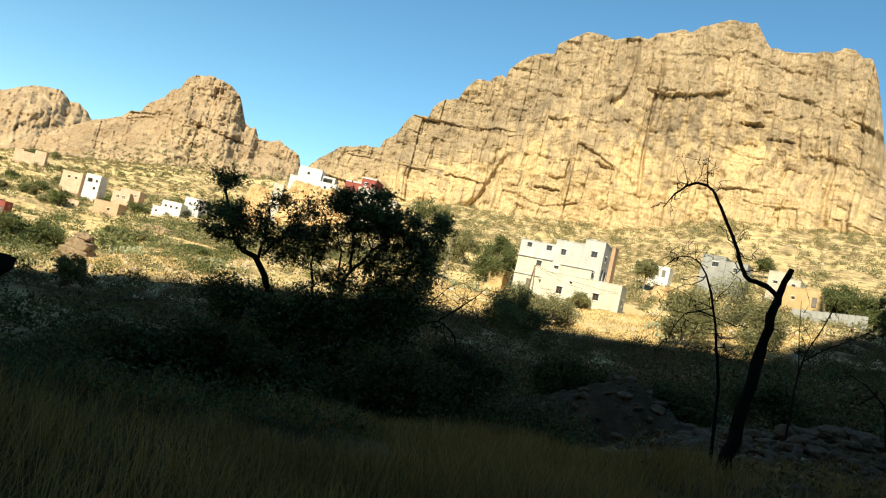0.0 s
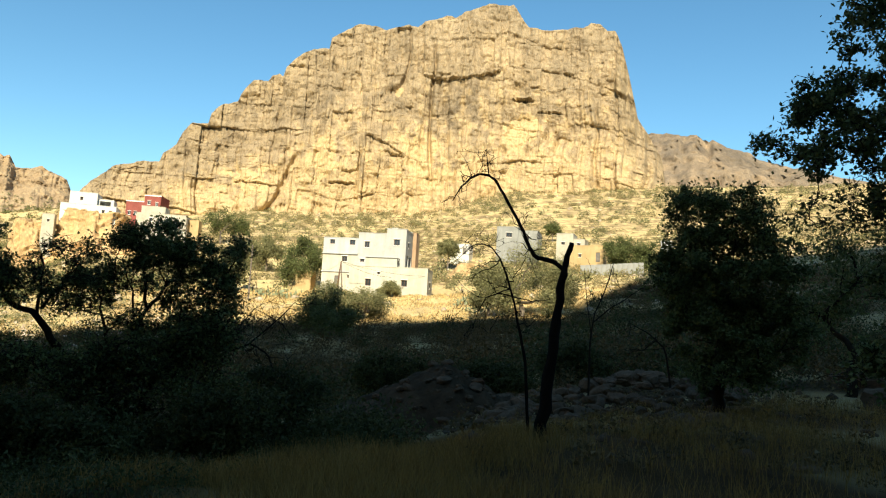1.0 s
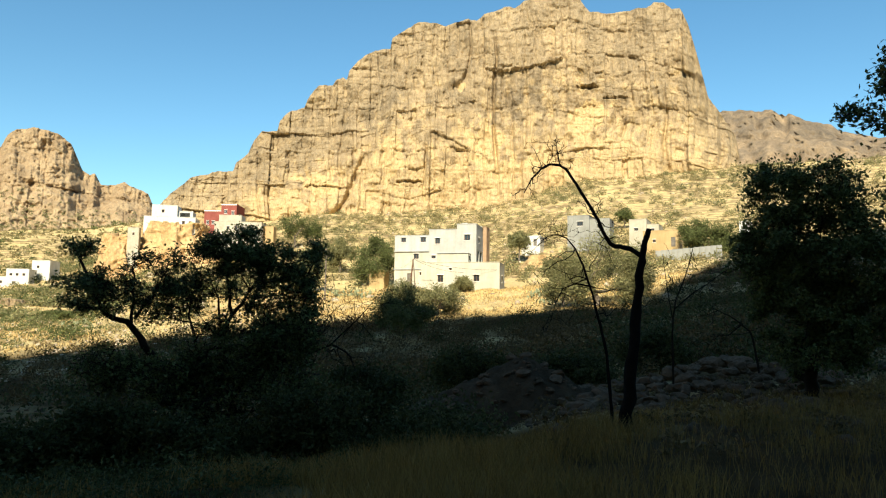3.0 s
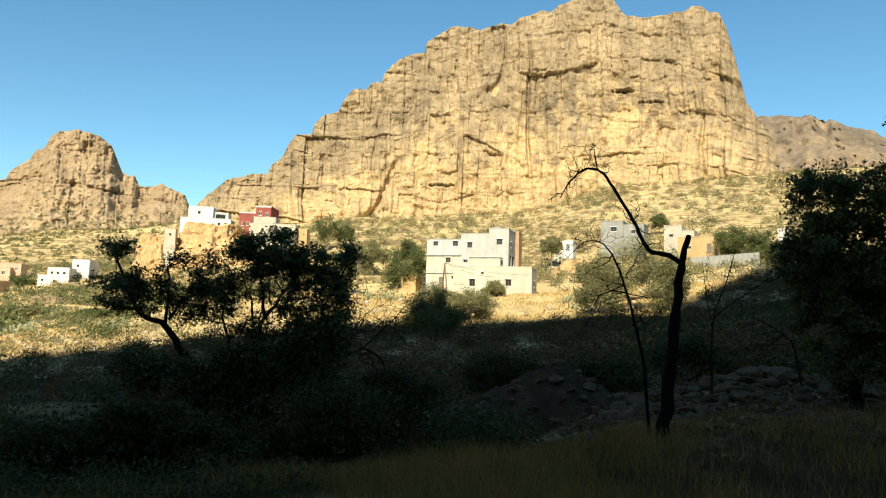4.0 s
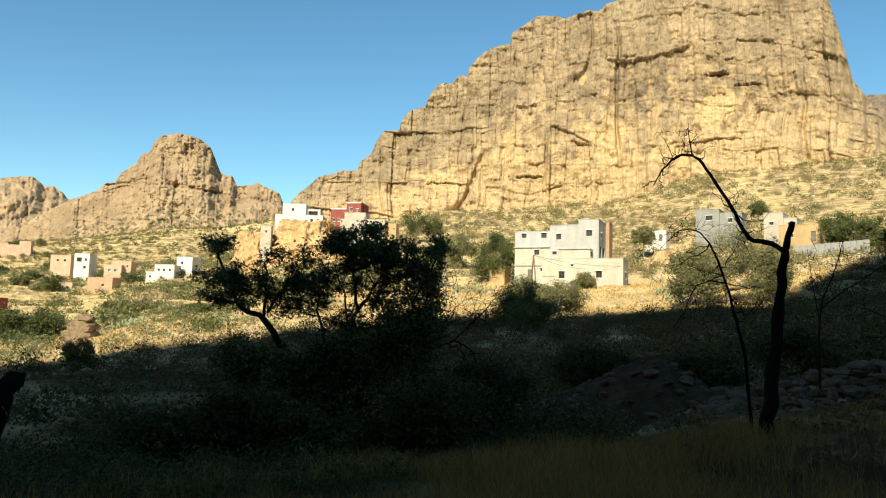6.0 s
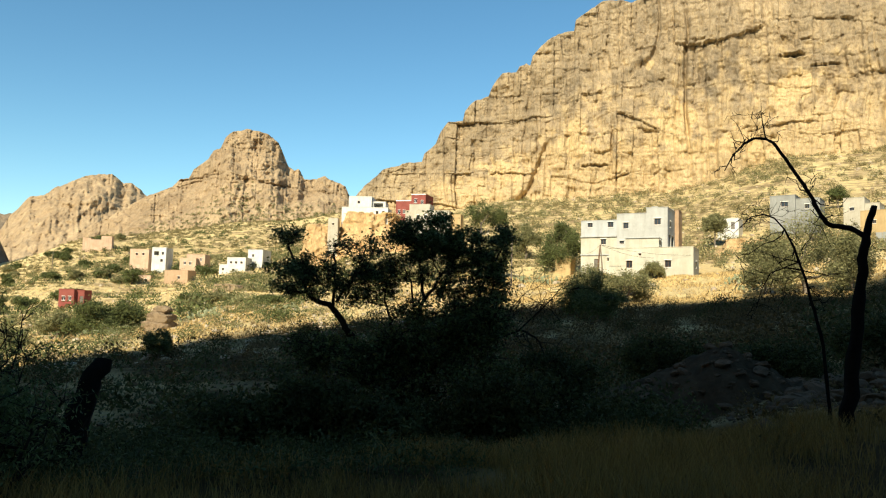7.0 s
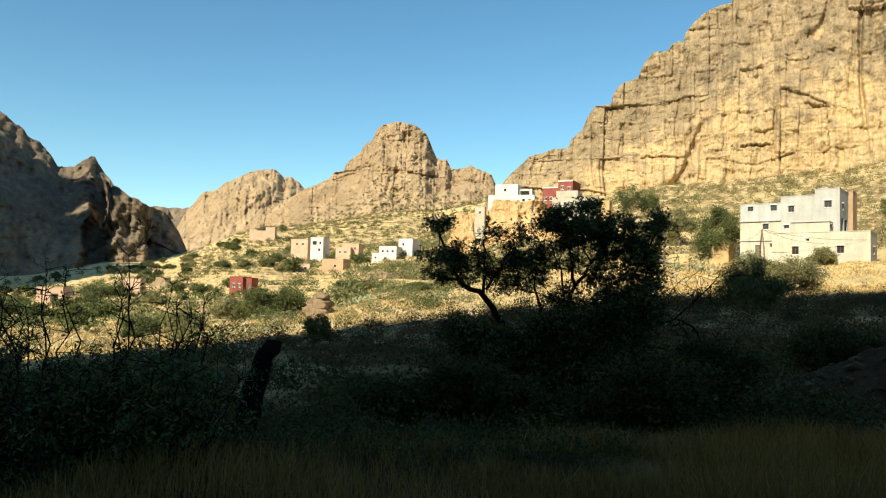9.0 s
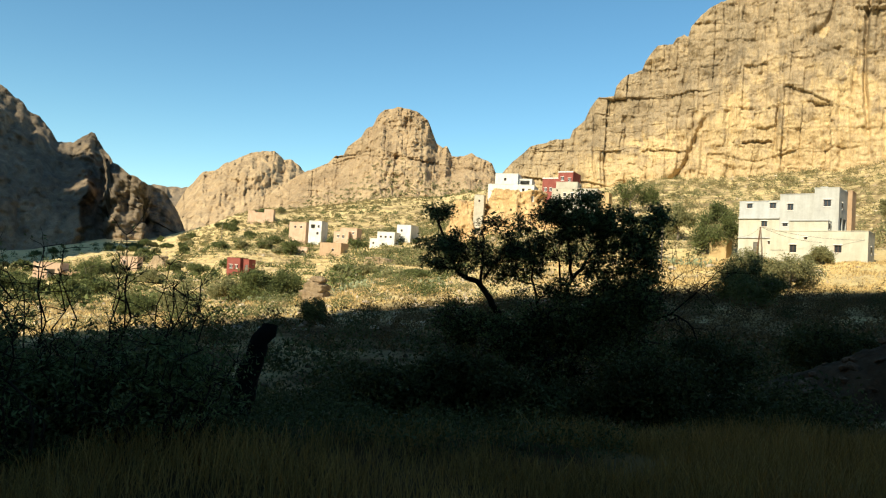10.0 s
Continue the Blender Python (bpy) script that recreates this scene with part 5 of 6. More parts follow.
def shrub_tree(name, label, az0, az1, d, tops, leaf_mat, seed, count, leaf, per):
    """Many thin upright stems with sparse small leaves."""
    rng = np.random.default_rng(seed)
    base = ground_at((az0 + az1) / 2, d)
    paths, C = [], []
    for k in range(count):
        a = rng.uniform(az0, az1)
        top = np.interp(a, [t[0] for t in tops], [t[1] for t in tops]) * rng.uniform(0.8, 1.02) - rng.uniform(0, 2.5)
        dd = d + rng.uniform(-1.2, 1.2)
        g = np.array(ground_at(a * 0.7 + 0.3 * (az0 + az1) / 2, dd) - base)
        e = np.array(at(a, dd, high(top, dd)) - base)
        st = wobble(g, e, 9, 0.18, rng)
        paths.append((st, np.linspace(0.02, 0.005, 9)))
        for j in range(18):
            s = st[rng.integers(2, 9)]
            tw = wobble(s, s + rng.normal(size=3) * np.array([0.16, 0.16, 0.1]) + np.array([0, 0, 0.12]), 4, 0.03, rng)
            paths.append((tw, np.linspace(0.005, 0.002, 4)))
            m = rng.poisson(per)
            C.append(tw[rng.integers(1, 4, m)] + rng.normal(size=(m, 3)) * 0.04)
    ob = empty(name, Matrix.Translation(base), label, "shrub")
    v, f = tubes(paths, 4)
    mesh("branchwork", v, f, BARK, ob, smooth_shade=True)
    v, f = leaves(np.concatenate(C), leaf, rng, 0.3)
    mesh("foliage", v, f, leaf_mat, ob)


shrub_tree("almond_shrub", "tall dark shrub of thin upright twigs", -57, -39, 8.6, [(-57, -1), (-52, 0.5), (-48.3, 2.9), (-44, 0.4), (-41, -1.6), (-39, -3.2)], LEAF_DARK, 21, 24, 0.026, 4.5)
shrub_tree("almond_shrub", "lower dark thicket of twigs and leaves", -60, -38, 7.8, [(-60, -4.5), (-50, -6), (-44, -6.5), (-38, -7)], LEAF_DARK, 22, 60, 0.028, 12)


# trees in the sun
def round_tree(name, label, az, d, el0, el1, wide, leaf_mat, seed, leaf=0.16, dens=1.4, bark=BARK_PALE, group="trees of the valley"):
    """An olive or fig with a lumpy crown between two angles of height, that many metres wide."""
    rng = np.random.default_rng(seed)
    base = ground_at(az, d)
    z0, z1 = high(el0, d) - base.z, high(el1, d) - base.z
    z0 = max(z0, 0.1)
    h = max(z1 - z0, 1.0)
    cl = []
    n = 13
    for k in range(n):
        t = 2 * math.pi * k / n + rng.uniform(-0.3, 0.3)
        ring = rng.uniform(0.35, 0.75) * (0 if k == 0 else 1)
        up = z0 + h * (0.76 if k == 0 else rng.uniform(0.2, 0.82 - 0.25 * ring))
        cl.append((math.cos(t) * ring * wide / 2, math.sin(t) * ring * wide / 2, up, wide * rng.uniform(0.14, 0.22), wide * 0.19, h * rng.uniform(0.15, 0.25), dens))
    return tree(name, label, base, (0, 0, max(0.5, z0 + h * 0.18)), cl, leaf_mat, bark, 0.035 * wide, leaf * 0.85, seed, per=14 if d < 180 else 7, spread=0.2, group=group, subs=10 if d < 180 else 6, twig=4, far=True, least=0.15)


SUNNY = [("olive_tree", "grey-green olive tree beside the cement house", -2.0, 128, 3.0, 7.5, 8.5, LEAF_GREEN, 0.2), ("olive_tree", "pale olive tree in front of a grey house", 14.8, 92, 0.6, 7.7, 11.0, LEAF_OLIVE, 0.16),
         ("olive_tree", "pale olive tree with a thin crown", 12.4, 90, 0.4, 6.2, 6.5, LEAF_OLIVE, 0.16), ("olive_tree", "pale olive tree beside a dead black tree", 17.8, 94, 1.0, 6.6, 6.0, LEAF_OLIVE, 0.16), ("fig_tree", "dark green tree below the cliff", -8.3, 215, 6.3, 8.9, 9.5, LEAF_GREEN, 0.28), ("fig_tree", "dark green tree below the cliff", -6.9, 218, 6.3, 8.2, 7, LEAF_GREEN, 0.28),
         ("olive_tree", "dark olive tree behind a garden wall", 22.2, 155, 5.4, 8.2, 9, LEAF_GREEN, 0.22), ("olive_tree", "dark olive tree behind a garden wall", 24.4, 156, 5.4, 7.8, 8, LEAF_GREEN, 0.22),
         ("fig_tree", "round dark bush in the mountain's shade", 0.3, 66, -2.8, 3.4, 6.4, LEAF_GREEN, 0.13), ("fig_tree", "olive-green bush behind a darker one", 0.0, 90, -0.8, 3.8, 6.5, LEAF_OLIVE, 0.13), ("fig_tree", "olive-green bush on the shade's edge", 2.8, 88, -1.0, 3.5, 6.5, LEAF_OLIVE, 0.13), ("shrub", "grey-green shrub against the cement house", 4.7, 113, 2.4, 4.0, 4.2, LEAF_OLIVE, 0.15),
         ("olive_tree", "tall pale green tree behind the carob", -7.2, 118, 2.0, 6.2, 6, LEAF_OLIVE, 0.2), ("olive_tree", "grey-green tree on the slope", -4.8, 150, 4.4, 7.0, 7, LEAF_OLIVE, 0.22),
         ("olive_tree", "large green olive tree by the terraces", -36.3, 98, -3.4, 0.3, 6.6, LEAF_GREEN, 0.15), ("olive_tree", "large green olive tree by the terraces", -34.3, 102, -3.0, 0.4, 6.2, LEAF_GREEN, 0.15), ("olive_tree", "grey-green olive tree by the terraces", -38.4, 104, -3.2, -0.8, 5.0, LEAF_OLIVE, 0.15), ("fig_tree", "grey-green bush by the dry field", -41.5, 88, -4.4, -1.8, 5.0, LEAF_OLIVE, 0.13), ("fig_tree", "green bush by the dry field", -44.5, 80, -5.0, -2.2, 5.0, LEAF_GREEN, 0.12), ("fig_tree", "round dark bush under a rock stack", -31.9, 56, -4.9, -1.7, 2.9, LEAF_GREEN, 0.06),
         ("fig_tree", "low green bush on the terraces", -29.5, 150, -0.9, 0.8, 8, LEAF_GREEN, 0.2), ("fig_tree", "low green bush on the terraces", -27.8, 140, -1.2, 0.6, 6, LEAF_OLIVE, 0.2), ("fig_tree", "bright green bush below the village", -24.2, 125, -1.4, 0.5, 6, LEAF_GREEN, 0.18),
         ("olive_tree", "dark olive tree near the houses", -33.9, 240, 1.3, 2.7, 7, LEAF_GREEN, 0.26), ("olive_tree", "dark olive tree near the houses", -28.9, 238, 1.6, 2.9, 7, LEAF_GREEN, 0.26), ("olive_tree", "dark olive tree near the houses", -40.5, 205, -1.2, 0.3, 6, LEAF_GREEN, 0.25),
         ("olive_tree", "pale shrubby olive on the terraces", -21.5, 130, -1.0, 0.9, 7, LEAF_OLIVE, 0.2), ("olive_tree", "small green tree on the slope", 17.0, 200, 7.9, 9.3, 5, LEAF_GREEN, 0.25), ("olive_tree", "small green tree on the slope", 9.0, 160, 6.0, 7.6, 5, LEAF_OLIVE, 0.22),
         ("olive_tree", "wide olive tree west of the terraces", -47.5, 190, -2.4, 0.0, 8, LEAF_GREEN, 0.24), ("olive_tree", "wide olive tree west of the terraces", -43.5, 180, -2.2, -0.4, 7, LEAF_OLIVE, 0.24), ("olive_tree", "wide olive tree west of the terraces", -53.5, 150, -4.0, -0.8, 8, LEAF_GREEN, 0.22)]
for k, (name, label, az, d, e0, e1, wide, mat, leaf) in enumerate(SUNNY):
    round_tree(name, label, az, d, e0, e1, wide, mat, 100 + k, leaf)
orng = np.random.default_rng(44)
for k in range(78):
    az, d = (orng.uniform(-47, -34), orng.uniform(200, 400)) if k < 40 else ((orng.uniform(-57, -46), orng.uniform(130, 260)) if k < 58 else (orng.uniform(-58, -41), orng.uniform(250, 410)))
    g = float(ground_height(az, d))
    lo = math.degrees(math.atan2(g - EYE, d))
    round_tree("olive_tree", "small rounded olive tree on a dry terrace", az, d, lo, lo + math.degrees(orng.uniform(2.2, 3.8) / d), orng.uniform(4, 7), LEAF_GREEN if k % 3 else LEAF_OLIVE, 200 + k, 0.32, 1.2, group="olive trees on the terraces")


def scatter(name, label, mat, n, region, size, per, leaf, seed, tall=0.8, dens=None):
    """A stuff object of leafy clumps on the ground: region is bearing and distance ranges."""
    rng = np.random.default_rng(seed)
    az = rng.uniform(region[0], region[1], n * 3)
    d = np.sqrt(rng.uniform(region[2] ** 2, region[3] ** 2, n * 3))
    x, y = d * np.sin(np.radians(az)), d * np.cos(np.radians(az))
    keep = fbm(x / 30, y / 30, seed * 1.7, 3) + rng.uniform(-0.7, 0.7, n * 3) > -0.05
    if dens is not None:
        keep &= dens(az, d, rng)
    az, d, x, y = (q[keep][:n] for q in (az, d, x, y))
    z = ground_height(az, d)
    r = rng.uniform(size[0], size[1], len(az)) * rng.uniform(0.6, 1.0, len(az))
    u = rng.normal(size=(len(az), per, 3))
    u /= np.linalg.norm(u, axis=2)[:, :, None]
    u *= rng.uniform(0.45, 1.0, (len(az), per, 1)) ** 0.5
    u[:, :, 2] = np.abs(u[:, :, 2]) * tall
    lumpy = 1 + 0.35 * rng.normal(size=(len(az), per, 1)).clip(-1, 1)
    c = np.stack([x, y, z], -1)[:, None] + u * r[:, None, None] * lumpy
    v, f = leaves(c.reshape(-1, 3), np.repeat(r * leaf, per), rng, 0.6, far=True)
    ob = mesh(name, v, f, mat)
    return tagged(ob, label, "scrub", kind="stuff")


# keeps the dark undergrowth inside the mountain's shade
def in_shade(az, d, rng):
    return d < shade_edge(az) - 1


def off_houses(az, d, rng):
    return ~((az > -3) & (az < 8.6) & (d > 100) & (d < 130)) & ~((az > -20.5) & (az < -10) & (d > 190) & (d < 215) & (rng.uniform(size=len(az)) < 0.8))


scatter("scrub", "grey-green scrub scattered over the dry slopes", LEAF_OLIVE, 1900, (-30, 42, 118, 310), (0.6, 2.1), 95, 0.165, 61, 1.1, dens=off_houses)
scatter("scrub", "olive-brown thorn scrub under the cliff", LEAF_SCRUB, 3600, (-24, 42, 120, 330), (0.5, 1.7), 80, 0.17, 62, 1.1, dens=off_houses)
scatter("scrub", "dry straw tufts on the slopes", LEAF_DRY, 1500, (-48, 42, 92, 300), (0.25, 0.8), 30, 0.3, 63, dens=off_houses)
scatter("scrub", "dark green bushes on the western terraces", LEAF_GREEN, 620, (-58, -16, 100, 420), (0.8, 2.2), 80, 0.2, 64, 1.1)
def west_valley(az, d, rng):
    return (d > shade_edge(az) + 4) & ~((az > -33.6) & (az < -30.2) & (d < 97))


def at_lips(az, d, rng):
    return terrace_lip(az, d) > 0.55


scatter("scrub", "grassy tufts along the terrace edges", LEAF_SCRUB, 3600, (-52, 20, 112, 400), (0.3, 0.75), 16, 0.34, 73, 0.9, at_lips)
scatter("scrub", "grey-green bushes in the western valley", LEAF_OLIVE, 900, (-58, -18, 130, 300), (0.6, 1.9), 75, 0.18, 74, 1.1, west_valley)
scatter("scrub", "green bushes in the western valley", LEAF_GREEN, 560, (-58, -18, 130, 300), (0.6, 2.2), 85, 0.17, 75, 1.1, west_valley)
scatter("scrub", "fine-leaved grey bushes near the shade's edge", LEAF_OLIVE, 130, (-58, -14, 58, 135), (0.5, 1.7), 260, 0.09, 78, 1.1, west_valley)
scatter("scrub", "fine-leaved green bushes near the shade's edge", LEAF_GREEN, 110, (-58, -14, 60, 135), (0.6, 2.1), 300, 0.085, 79, 1.1, west_valley)
scatter("scrub", "low brown weeds on the open ground", LEAF_SCRUB, 900, (-58, -6, 50, 135), (0.2, 0.6), 60, 0.15, 80, 0.9, west_valley)
scatter("scrub", "dry straw tufts in the western valley", LEAF_DRY, 900, (-58, -18, 60, 200), (0.25, 0.7), 30, 0.28, 76, 0.9, west_valley)
scatter("scrub", "scrub on the lower mountain slopes", LEAF_SCRUB, 1900, (-42, -14, 260, 440), (0.8, 1.8), 45, 0.25, 65)
scatter("undergrowth", "dark shrubs in the shaded stream bed", LEAF_SHADED, 460, (-40, 6, 11.5, 40), (0.4, 1.05), 420, 0.06, 66, 1.0, in_shade)
scatter("undergrowth", "dark thicket round the foot of a tree", LEAF_SHADED, 260, (-30, 3, 11.6, 16), (0.45, 1.0), 520, 0.05, 70, 1.25)
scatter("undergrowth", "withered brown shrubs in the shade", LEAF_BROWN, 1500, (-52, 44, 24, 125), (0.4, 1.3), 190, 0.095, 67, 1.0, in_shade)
scatter("undergrowth", "dark green shrubs in the shaded hollow", LEAF_SHADED, 420, (-48, 42, 28, 125), (0.8, 2.2), 420, 0.075, 68, 1.0, in_shade)
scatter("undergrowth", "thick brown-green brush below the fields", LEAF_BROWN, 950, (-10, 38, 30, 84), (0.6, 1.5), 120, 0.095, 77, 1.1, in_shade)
scatter("undergrowth", "dark leafy weeds along the verge", LEAF_SHADED, 330, (-62, -4, 7.0, 10.8), (0.15, 0.42), 150, 0.075, 82, 1.2)
scatter("undergrowth", "dark green shrubs below the garden wall", LEAF_SHADED, 260, (15, 40, 34, 92), (0.5, 1.6), 240, 0.08, 89, 1.0, in_shade)
scatter("undergrowth", "low dark weeds among stones", LEAF_BROWN, 500, (-60, 44, 9, 26), (0.12, 0.4), 60, 0.16, 69, 1.0)


def scatter_on(host, name, label, mat, n, low, size, per, leaf, seed):
    """Leafy clumps on the lower part of a mountain's face, up to that share of its height."""
    rng = np.random.default_rng(seed)
    co = np.empty(len(host.data.vertices) * 3)
    host.data.vertices.foreach_get("co", co)
    co = co.reshape(-1, 3)
    age = np.arange(len(co)) % 205 / 200.0
    pick = rng.choice(np.nonzero((age < low) & (age > 0.03))[0], n * 3)
    pick = pick[rng.uniform(0, 1, n * 3) > age[pick] / low][:n]
    r = rng.uniform(size[0], size[1], len(pick))
    u = rng.normal(size=(len(pick), per, 3))
    u /= np.linalg.norm(u, axis=2)[:, :, None]
    u[:, :, 2] = np.abs(u[:, :, 2])
    c = co[pick][:, None] + u * r[:, None, None] * rng.uniform(0.5, 1.0, (len(pick), per, 1))
    v, f = leaves(c.reshape(-1, 3), np.repeat(r * leaf, per), rng, 0.6, far=True)
    return tagged(mesh(name, v, f, mat), label, "scrub", kind="stuff")


scatter_on(peak_slope, "scrub", "dark thorn bushes dotted over a rocky slope", LEAF_OLIVE, 1700, 0.55, (0.5, 1.7), 36, 0.26, 83)


def scatter_stones(name, label, n, region, size, seed, mat):
    rng = np.random.default_rng(seed)
    bm = bmesh.new()
    bmesh.ops.create_icosphere(bm, subdivisions=1, radius=1.0)
    base = np.array([v.co for v in bm.verts])
    faces = np.array([[v.index for v in f.verts] for f in bm.faces])
    bm.free()
    az = rng.uniform(region[0], region[1], n)
    d = np.sqrt(rng.uniform(region[2] ** 2, region[3] ** 2, n))
    p = np.stack([d * np.sin(np.radians(az)), d * np.cos(np.radians(az)), ground_height(az, d)], -1)
    r = rng.uniform(size[0], size[1], n) ** 1.0 * rng.uniform(0.4, 1.0, n)
    sh = base[None] * (1 + 0.3 * rng.normal(size=(n, len(base), 1)).clip(-1, 1)) * rng.uniform(0.6, 1.2, (n, 1, 3)) * np.array([1, 1, 0.75])
    v = p[:, None] + sh * r[:, None, None]
    f = faces[None] + (np.arange(n) * len(base))[:, None, None]
    ob = mesh(name, v.reshape(-1, 3), f.reshape(-1, 3), mat)
    return tagged(ob, label, "stones", kind="stuff")


PALE_STONE = plain("pale stone", (0.38, 0.31, 0.22), (0.55, 0.46, 0.34), 0.6, 0.95, 0.05, random_shade=0.25)
scatter_stones("slope_stones", "pale tan stones strewn on the dry slopes", 5200, (-50, 42, 95, 330), (0.12, 0.75), 71, PALE_STONE)
scatter_stones("field_stones", "pale stones piled along the field edges", 2600, (-58, -8, 52, 125), (0.08, 0.42), 74, PALE_STONE)
scatter_stones("rubble", "small grey rubble round a rock heap", 1600, (10, 34, 14, 27), (0.04, 0.16), 92, STONE)
scatter_stones("stream_stones", "grey stones in the shaded stream bed", 1500, (-55, 40, 11, 60), (0.05, 0.28), 72, STONE)


def grass():
    rng = np.random.default_rng(81)
    n = 110000
    az = rng.uniform(-62, 48, n)
    far = np.interp(az, [-62, -35, -15, 0, 16, 28, 48], [6.8, 7.4, 8.6, 10.0, 13.5, 21, 30])
    d = np.sqrt(3.5 ** 2 + rng.uniform(0, 1, n) * (far ** 2 - 3.5 ** 2))
    x, y = d * np.sin(np.radians(az)), d * np.cos(np.radians(az))
    keep = (fbm(x / 1.2, y / 1.2, 3.0, 3) > rng.uniform(-0.9, 0.35, n)) & (rng.uniform(size=n) < np.interp(az, [-24, -6], [0.3, 1.0]))
    az, d, x, y = az[keep], d[keep], x[keep], y[keep]
    n = len(az)
    z = ground_height(az, d)
    h = rng.uniform(0.12, 0.36, n) * (1 + 0.5 * fbm(x / 2, y / 2, 5.0, 2))
    t = rng.uniform(0, 2 * math.pi, n)
    w = rng.uniform(0.002, 0.0045, n)
    bend = rng.normal(size=(n, 2)) * 0.3
    root = np.stack([x, y, z - 0.02], -1)
    side = np.stack([np.cos(t) * w, np.sin(t) * w, 0 * w], -1)
    mid = root + np.stack([bend[:, 0] * h * 0.35, bend[:, 1] * h * 0.35, h * 0.6], -1)
    tip = root + np.stack([bend[:, 0] * h, bend[:, 1] * h, h], -1)
    v = np.stack([root - side, root + side, mid + side * 0.8, mid - side * 0.8, tip + side * 0.15, tip - side * 0.15], 1)
    i = (np.arange(n) * 6)[:, None]
    f = np.concatenate([i + np.array([[0, 1, 2, 3]]), i + np.array([[3, 2, 4, 5]])])
    tagged(mesh("grass", v.reshape(-1, 3), f, GRASS), "tall dry grass along the shaded roadside", "grass", kind="stuff")


grass()


def stubble(label, region, n, seed, dens):
    """Standing straw on sunlit fields, each tuft a pair of crossed blades."""
    rng = np.random.default_rng(seed)
    az = rng.uniform(region[0], region[1], n)
    d = np.sqrt(rng.uniform(region[2] ** 2, region[3] ** 2, n))
    x, y = d * np.sin(np.radians(az)), d * np.cos(np.radians(az))
    keep = (fbm(x / 7, y / 7, seed, 4) > rng.uniform(-1.0, 0.5, n)) & dens(az, d, rng)
    az, d, x, y = az[keep], d[keep], x[keep], y[keep]
    n = len(az)
    z = ground_height(az, d)
    h, w, t = rng.uniform(0.12, 0.38, n), rng.uniform(0.05, 0.16, n), rng.uniform(0, math.pi, n)
    root = np.stack([x, y, z - 0.03], -1)
    side = np.stack([np.cos(t) * w, np.sin(t) * w, 0 * w], -1)
    tip = root + np.stack([rng.normal(size=n) * 0.08, rng.normal(size=n) * 0.08, h], -1)
    v = np.stack([root - side, root + side, tip], 1).reshape(-1, 3)
    tagged(mesh("straw_stubble", v, np.arange(len(v)).reshape(-1, 3), STRAW), label, "dry grass", kind="stuff")


def in_sun(az, d, rng):
    return d > shade_edge(az) + 1


STRAW = leaf_material("standing straw", (0.42, 0.30, 0.13), (0.64, 0.48, 0.23))
stubble("bright standing straw on the field below the house", (-8, 28, 84, 122), 60000, 86, in_sun)
stubble("bright standing straw on the western fields", (-58, -8, 48, 135), 80000, 87, in_sun)
stubble("bright standing straw on the terraces", (-50, -14, 135, 320), 60000, 88, off_houses)


# ---- prickly pears, poles and wires ----
def pad_mesh():
    bm = bmesh.new()
    bmesh.ops.create_uvsphere(bm, u_segments=8, v_segments=5, radius=1.0)
    for v in bm.verts:
        v.co = Vector((v.co.x * 0.6 * (1 + 0.25 * v.co.z), v.co.y * 0.12, v.co.z + 0.9))
    me = bpy.data.meshes.new("pad")
    bm.to_mesh(me)
    bm.free()
    me.materials.append(CACTUS)
    return me


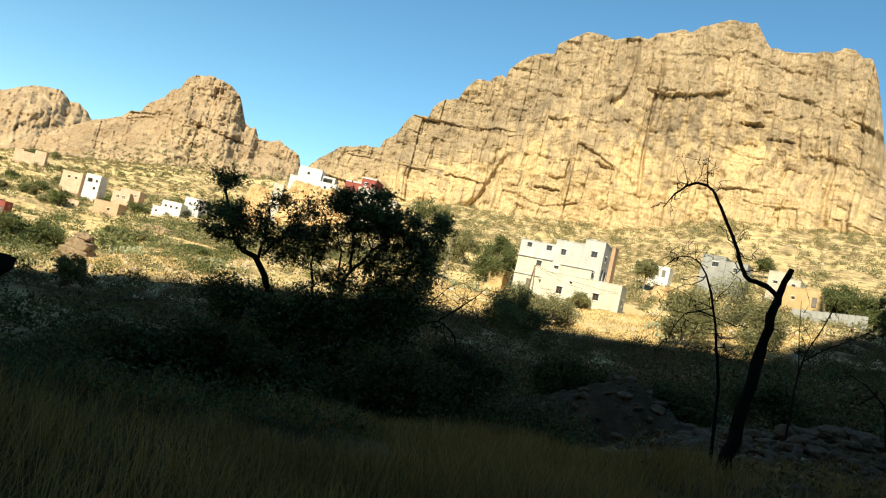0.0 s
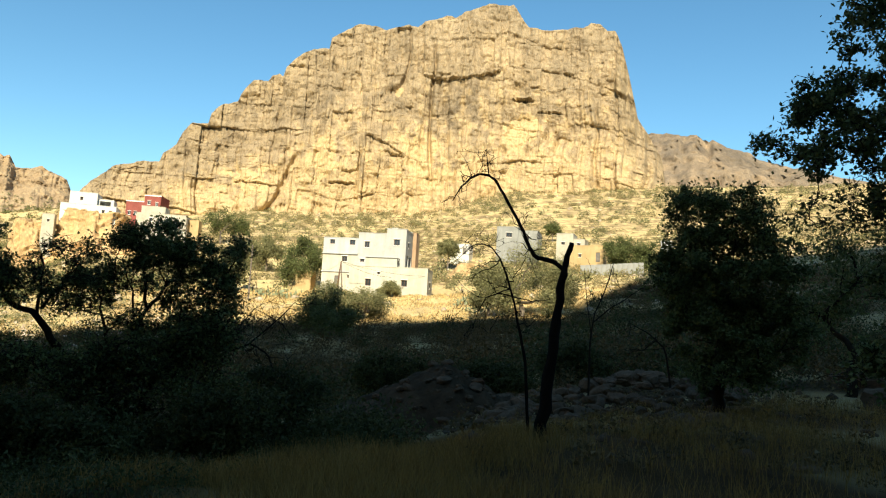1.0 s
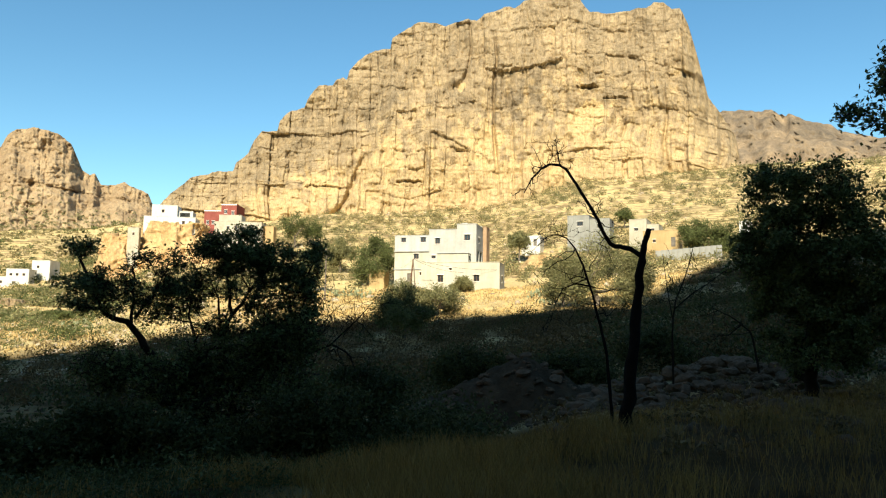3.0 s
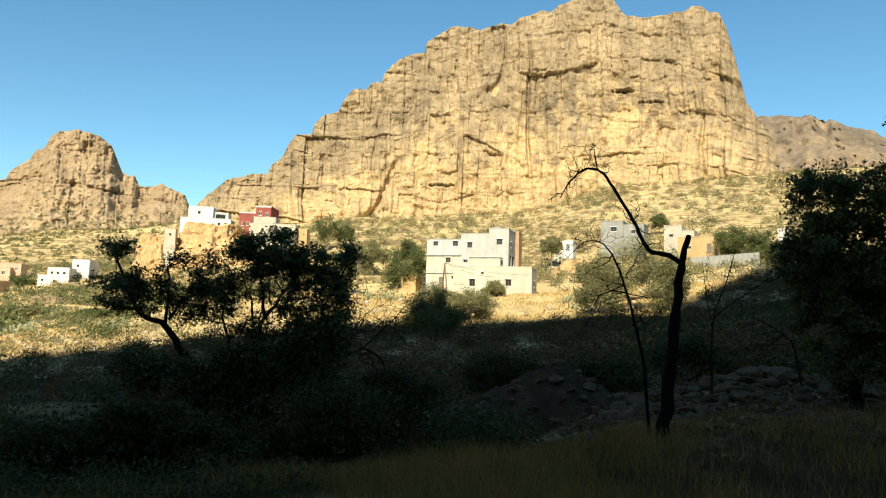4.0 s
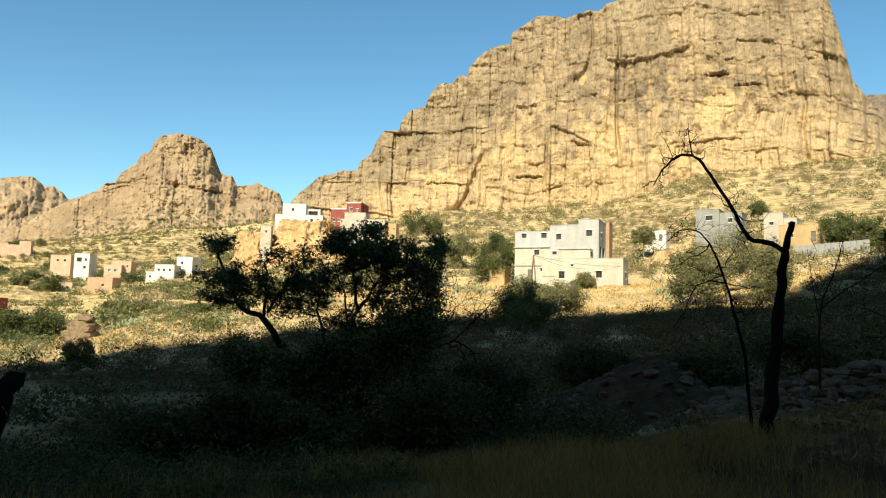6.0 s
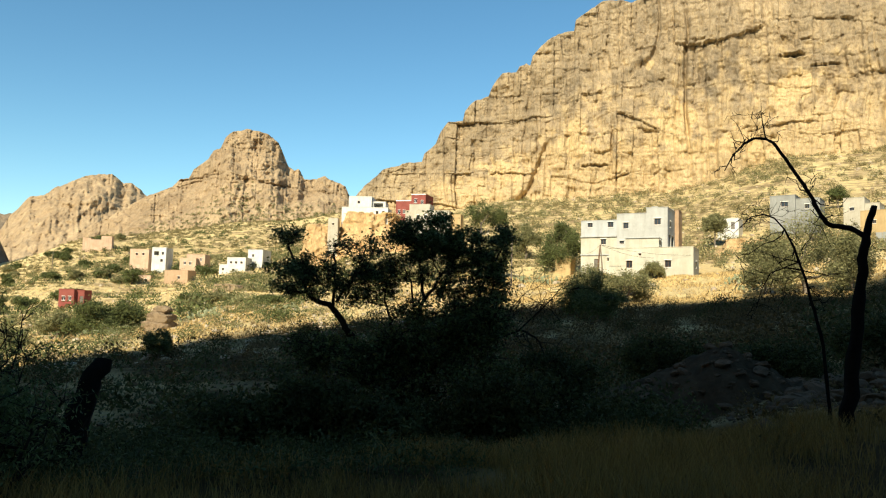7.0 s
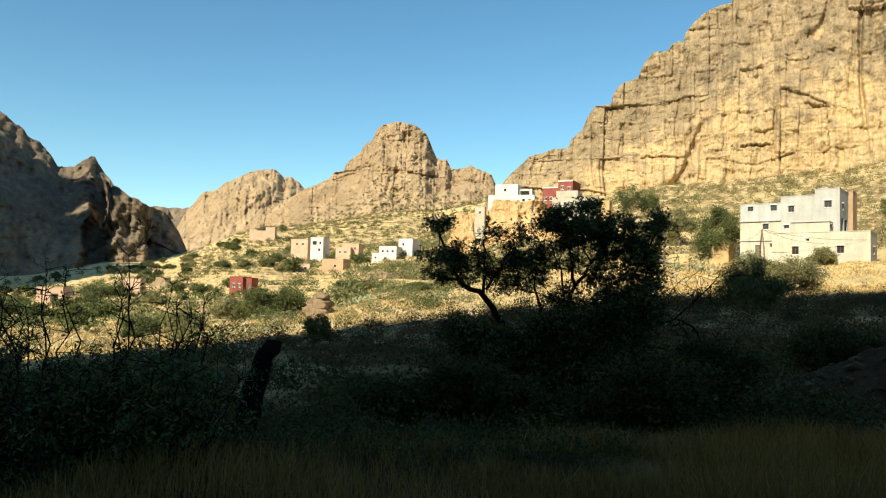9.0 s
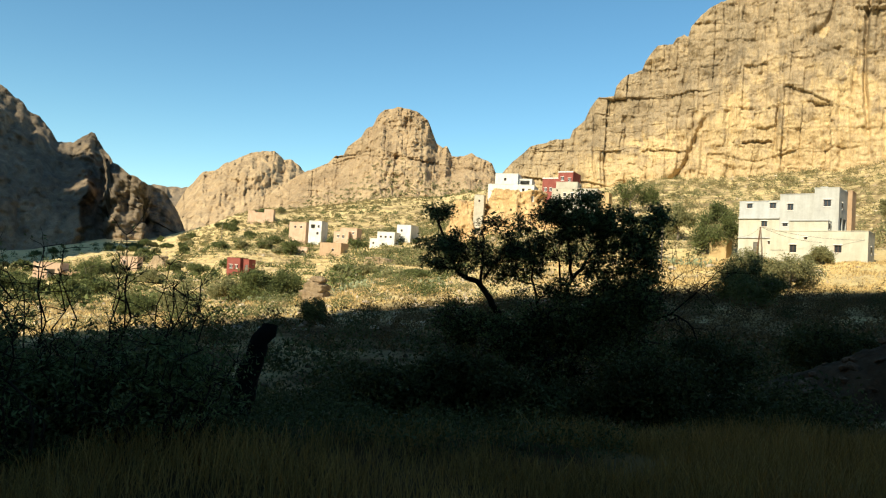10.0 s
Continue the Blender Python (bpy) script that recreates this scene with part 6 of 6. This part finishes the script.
CACTUS = plain("prickly pear skin", (0.16, 0.19, 0.10), (0.32, 0.33, 0.20), 1.5, 0.6, 0.01)
PAD = pad_mesh()
crng = np.random.default_rng(91)
for az, d, n in ((-29.4, 100, 40), (-28.2, 104, 40), (-36.2, 92, 34), (-34.9, 96, 30), (-3.4, 108, 40), (-4.6, 110, 34), (10.6, 103, 34), (11.4, 99, 30), (18.6, 110, 30), (-23.0, 95, 30)):
    base = ground_at(az, d)
    ob = empty("prickly_pear", Matrix.Translation(base), "sprawling pale green prickly pear cactus clump", "cactus", "prickly pears of the valley")
    for k in range(n):
        p = Vector((crng.normal() * 1.1, crng.normal() * 0.7, 0))
        p.z = ground_xy(base.x + p.x, base.y + p.y) - base.z + crng.uniform(-0.05, 0.9)
        o = new("pad", PAD)
        o.parent = ob
        o.matrix_basis = Matrix.Translation(p) @ Euler((crng.normal() * 0.5, crng.normal() * 0.5, crng.uniform(0, 6.3))).to_matrix().to_4x4() @ Matrix.Scale(crng.uniform(0.2, 0.32), 4)


def pole(az, d, top, label, lean=0.0):
    base = ground_at(az, d)
    h = high(top, d) - base.z
    ob = empty("utility_pole", Matrix.Translation(base), label, "pole")
    v, f = tubes([(np.array([[0, 0, -0.4], [lean * 0.5, 0, h * 0.5], [lean, 0, h]]), [0.13, 0.11, 0.09])], 8)
    mesh("post", v, f, WOOD_FRAME if lean else BARK_PALE, ob, smooth_shade=True)
    return base + Vector((lean, 0, h)), ob


p1, ob1 = pole(0.55, 112, 5.25, "leaning pair of wooden poles carrying wires", 0.5)
v, f = tubes([(np.array([[0.9, 0, -0.4], [0.75, 0, 2.2], [0.5, 0, (p1.z - ob1.location.z) * 0.97]]), [0.12, 0.1, 0.08])], 8)
mesh("strut", v, f, BARK_PALE, ob1, smooth_shade=True)
pole(-5.9, 106, 6.0, "thin bare wooden pole among trees")
pole(-39.0, 300, 3.4, "thin wooden pole on the terraces")
WIRE = plain("wire", (0.03, 0.03, 0.03), (0.05, 0.05, 0.05), 3, 0.6, 0)
for k, end in enumerate((big.matrix_basis @ Vector((9.4, -4.9, 2.6)), big.matrix_basis @ Vector((4.0, -4.9, 2.2)), big.matrix_basis @ Vector((-8.7, -0.1, 3.4)))):
    a = Vector(p1)
    t = np.linspace(0, 1, 14)[:, None]
    pts = np.array(a) * (1 - t) + np.array(end) * t
    pts[:, 2] -= 0.5 * 4 * (t * (1 - t))[:, 0]
    v, f = tubes([(pts - np.array(a), np.full(14, 0.018))], 4)
    ob = mesh("wire", v, f, WIRE, m=Matrix.Translation(a))
    tagged(ob, "thin dark sagging wire from a pole to the house", "wire", "wires")
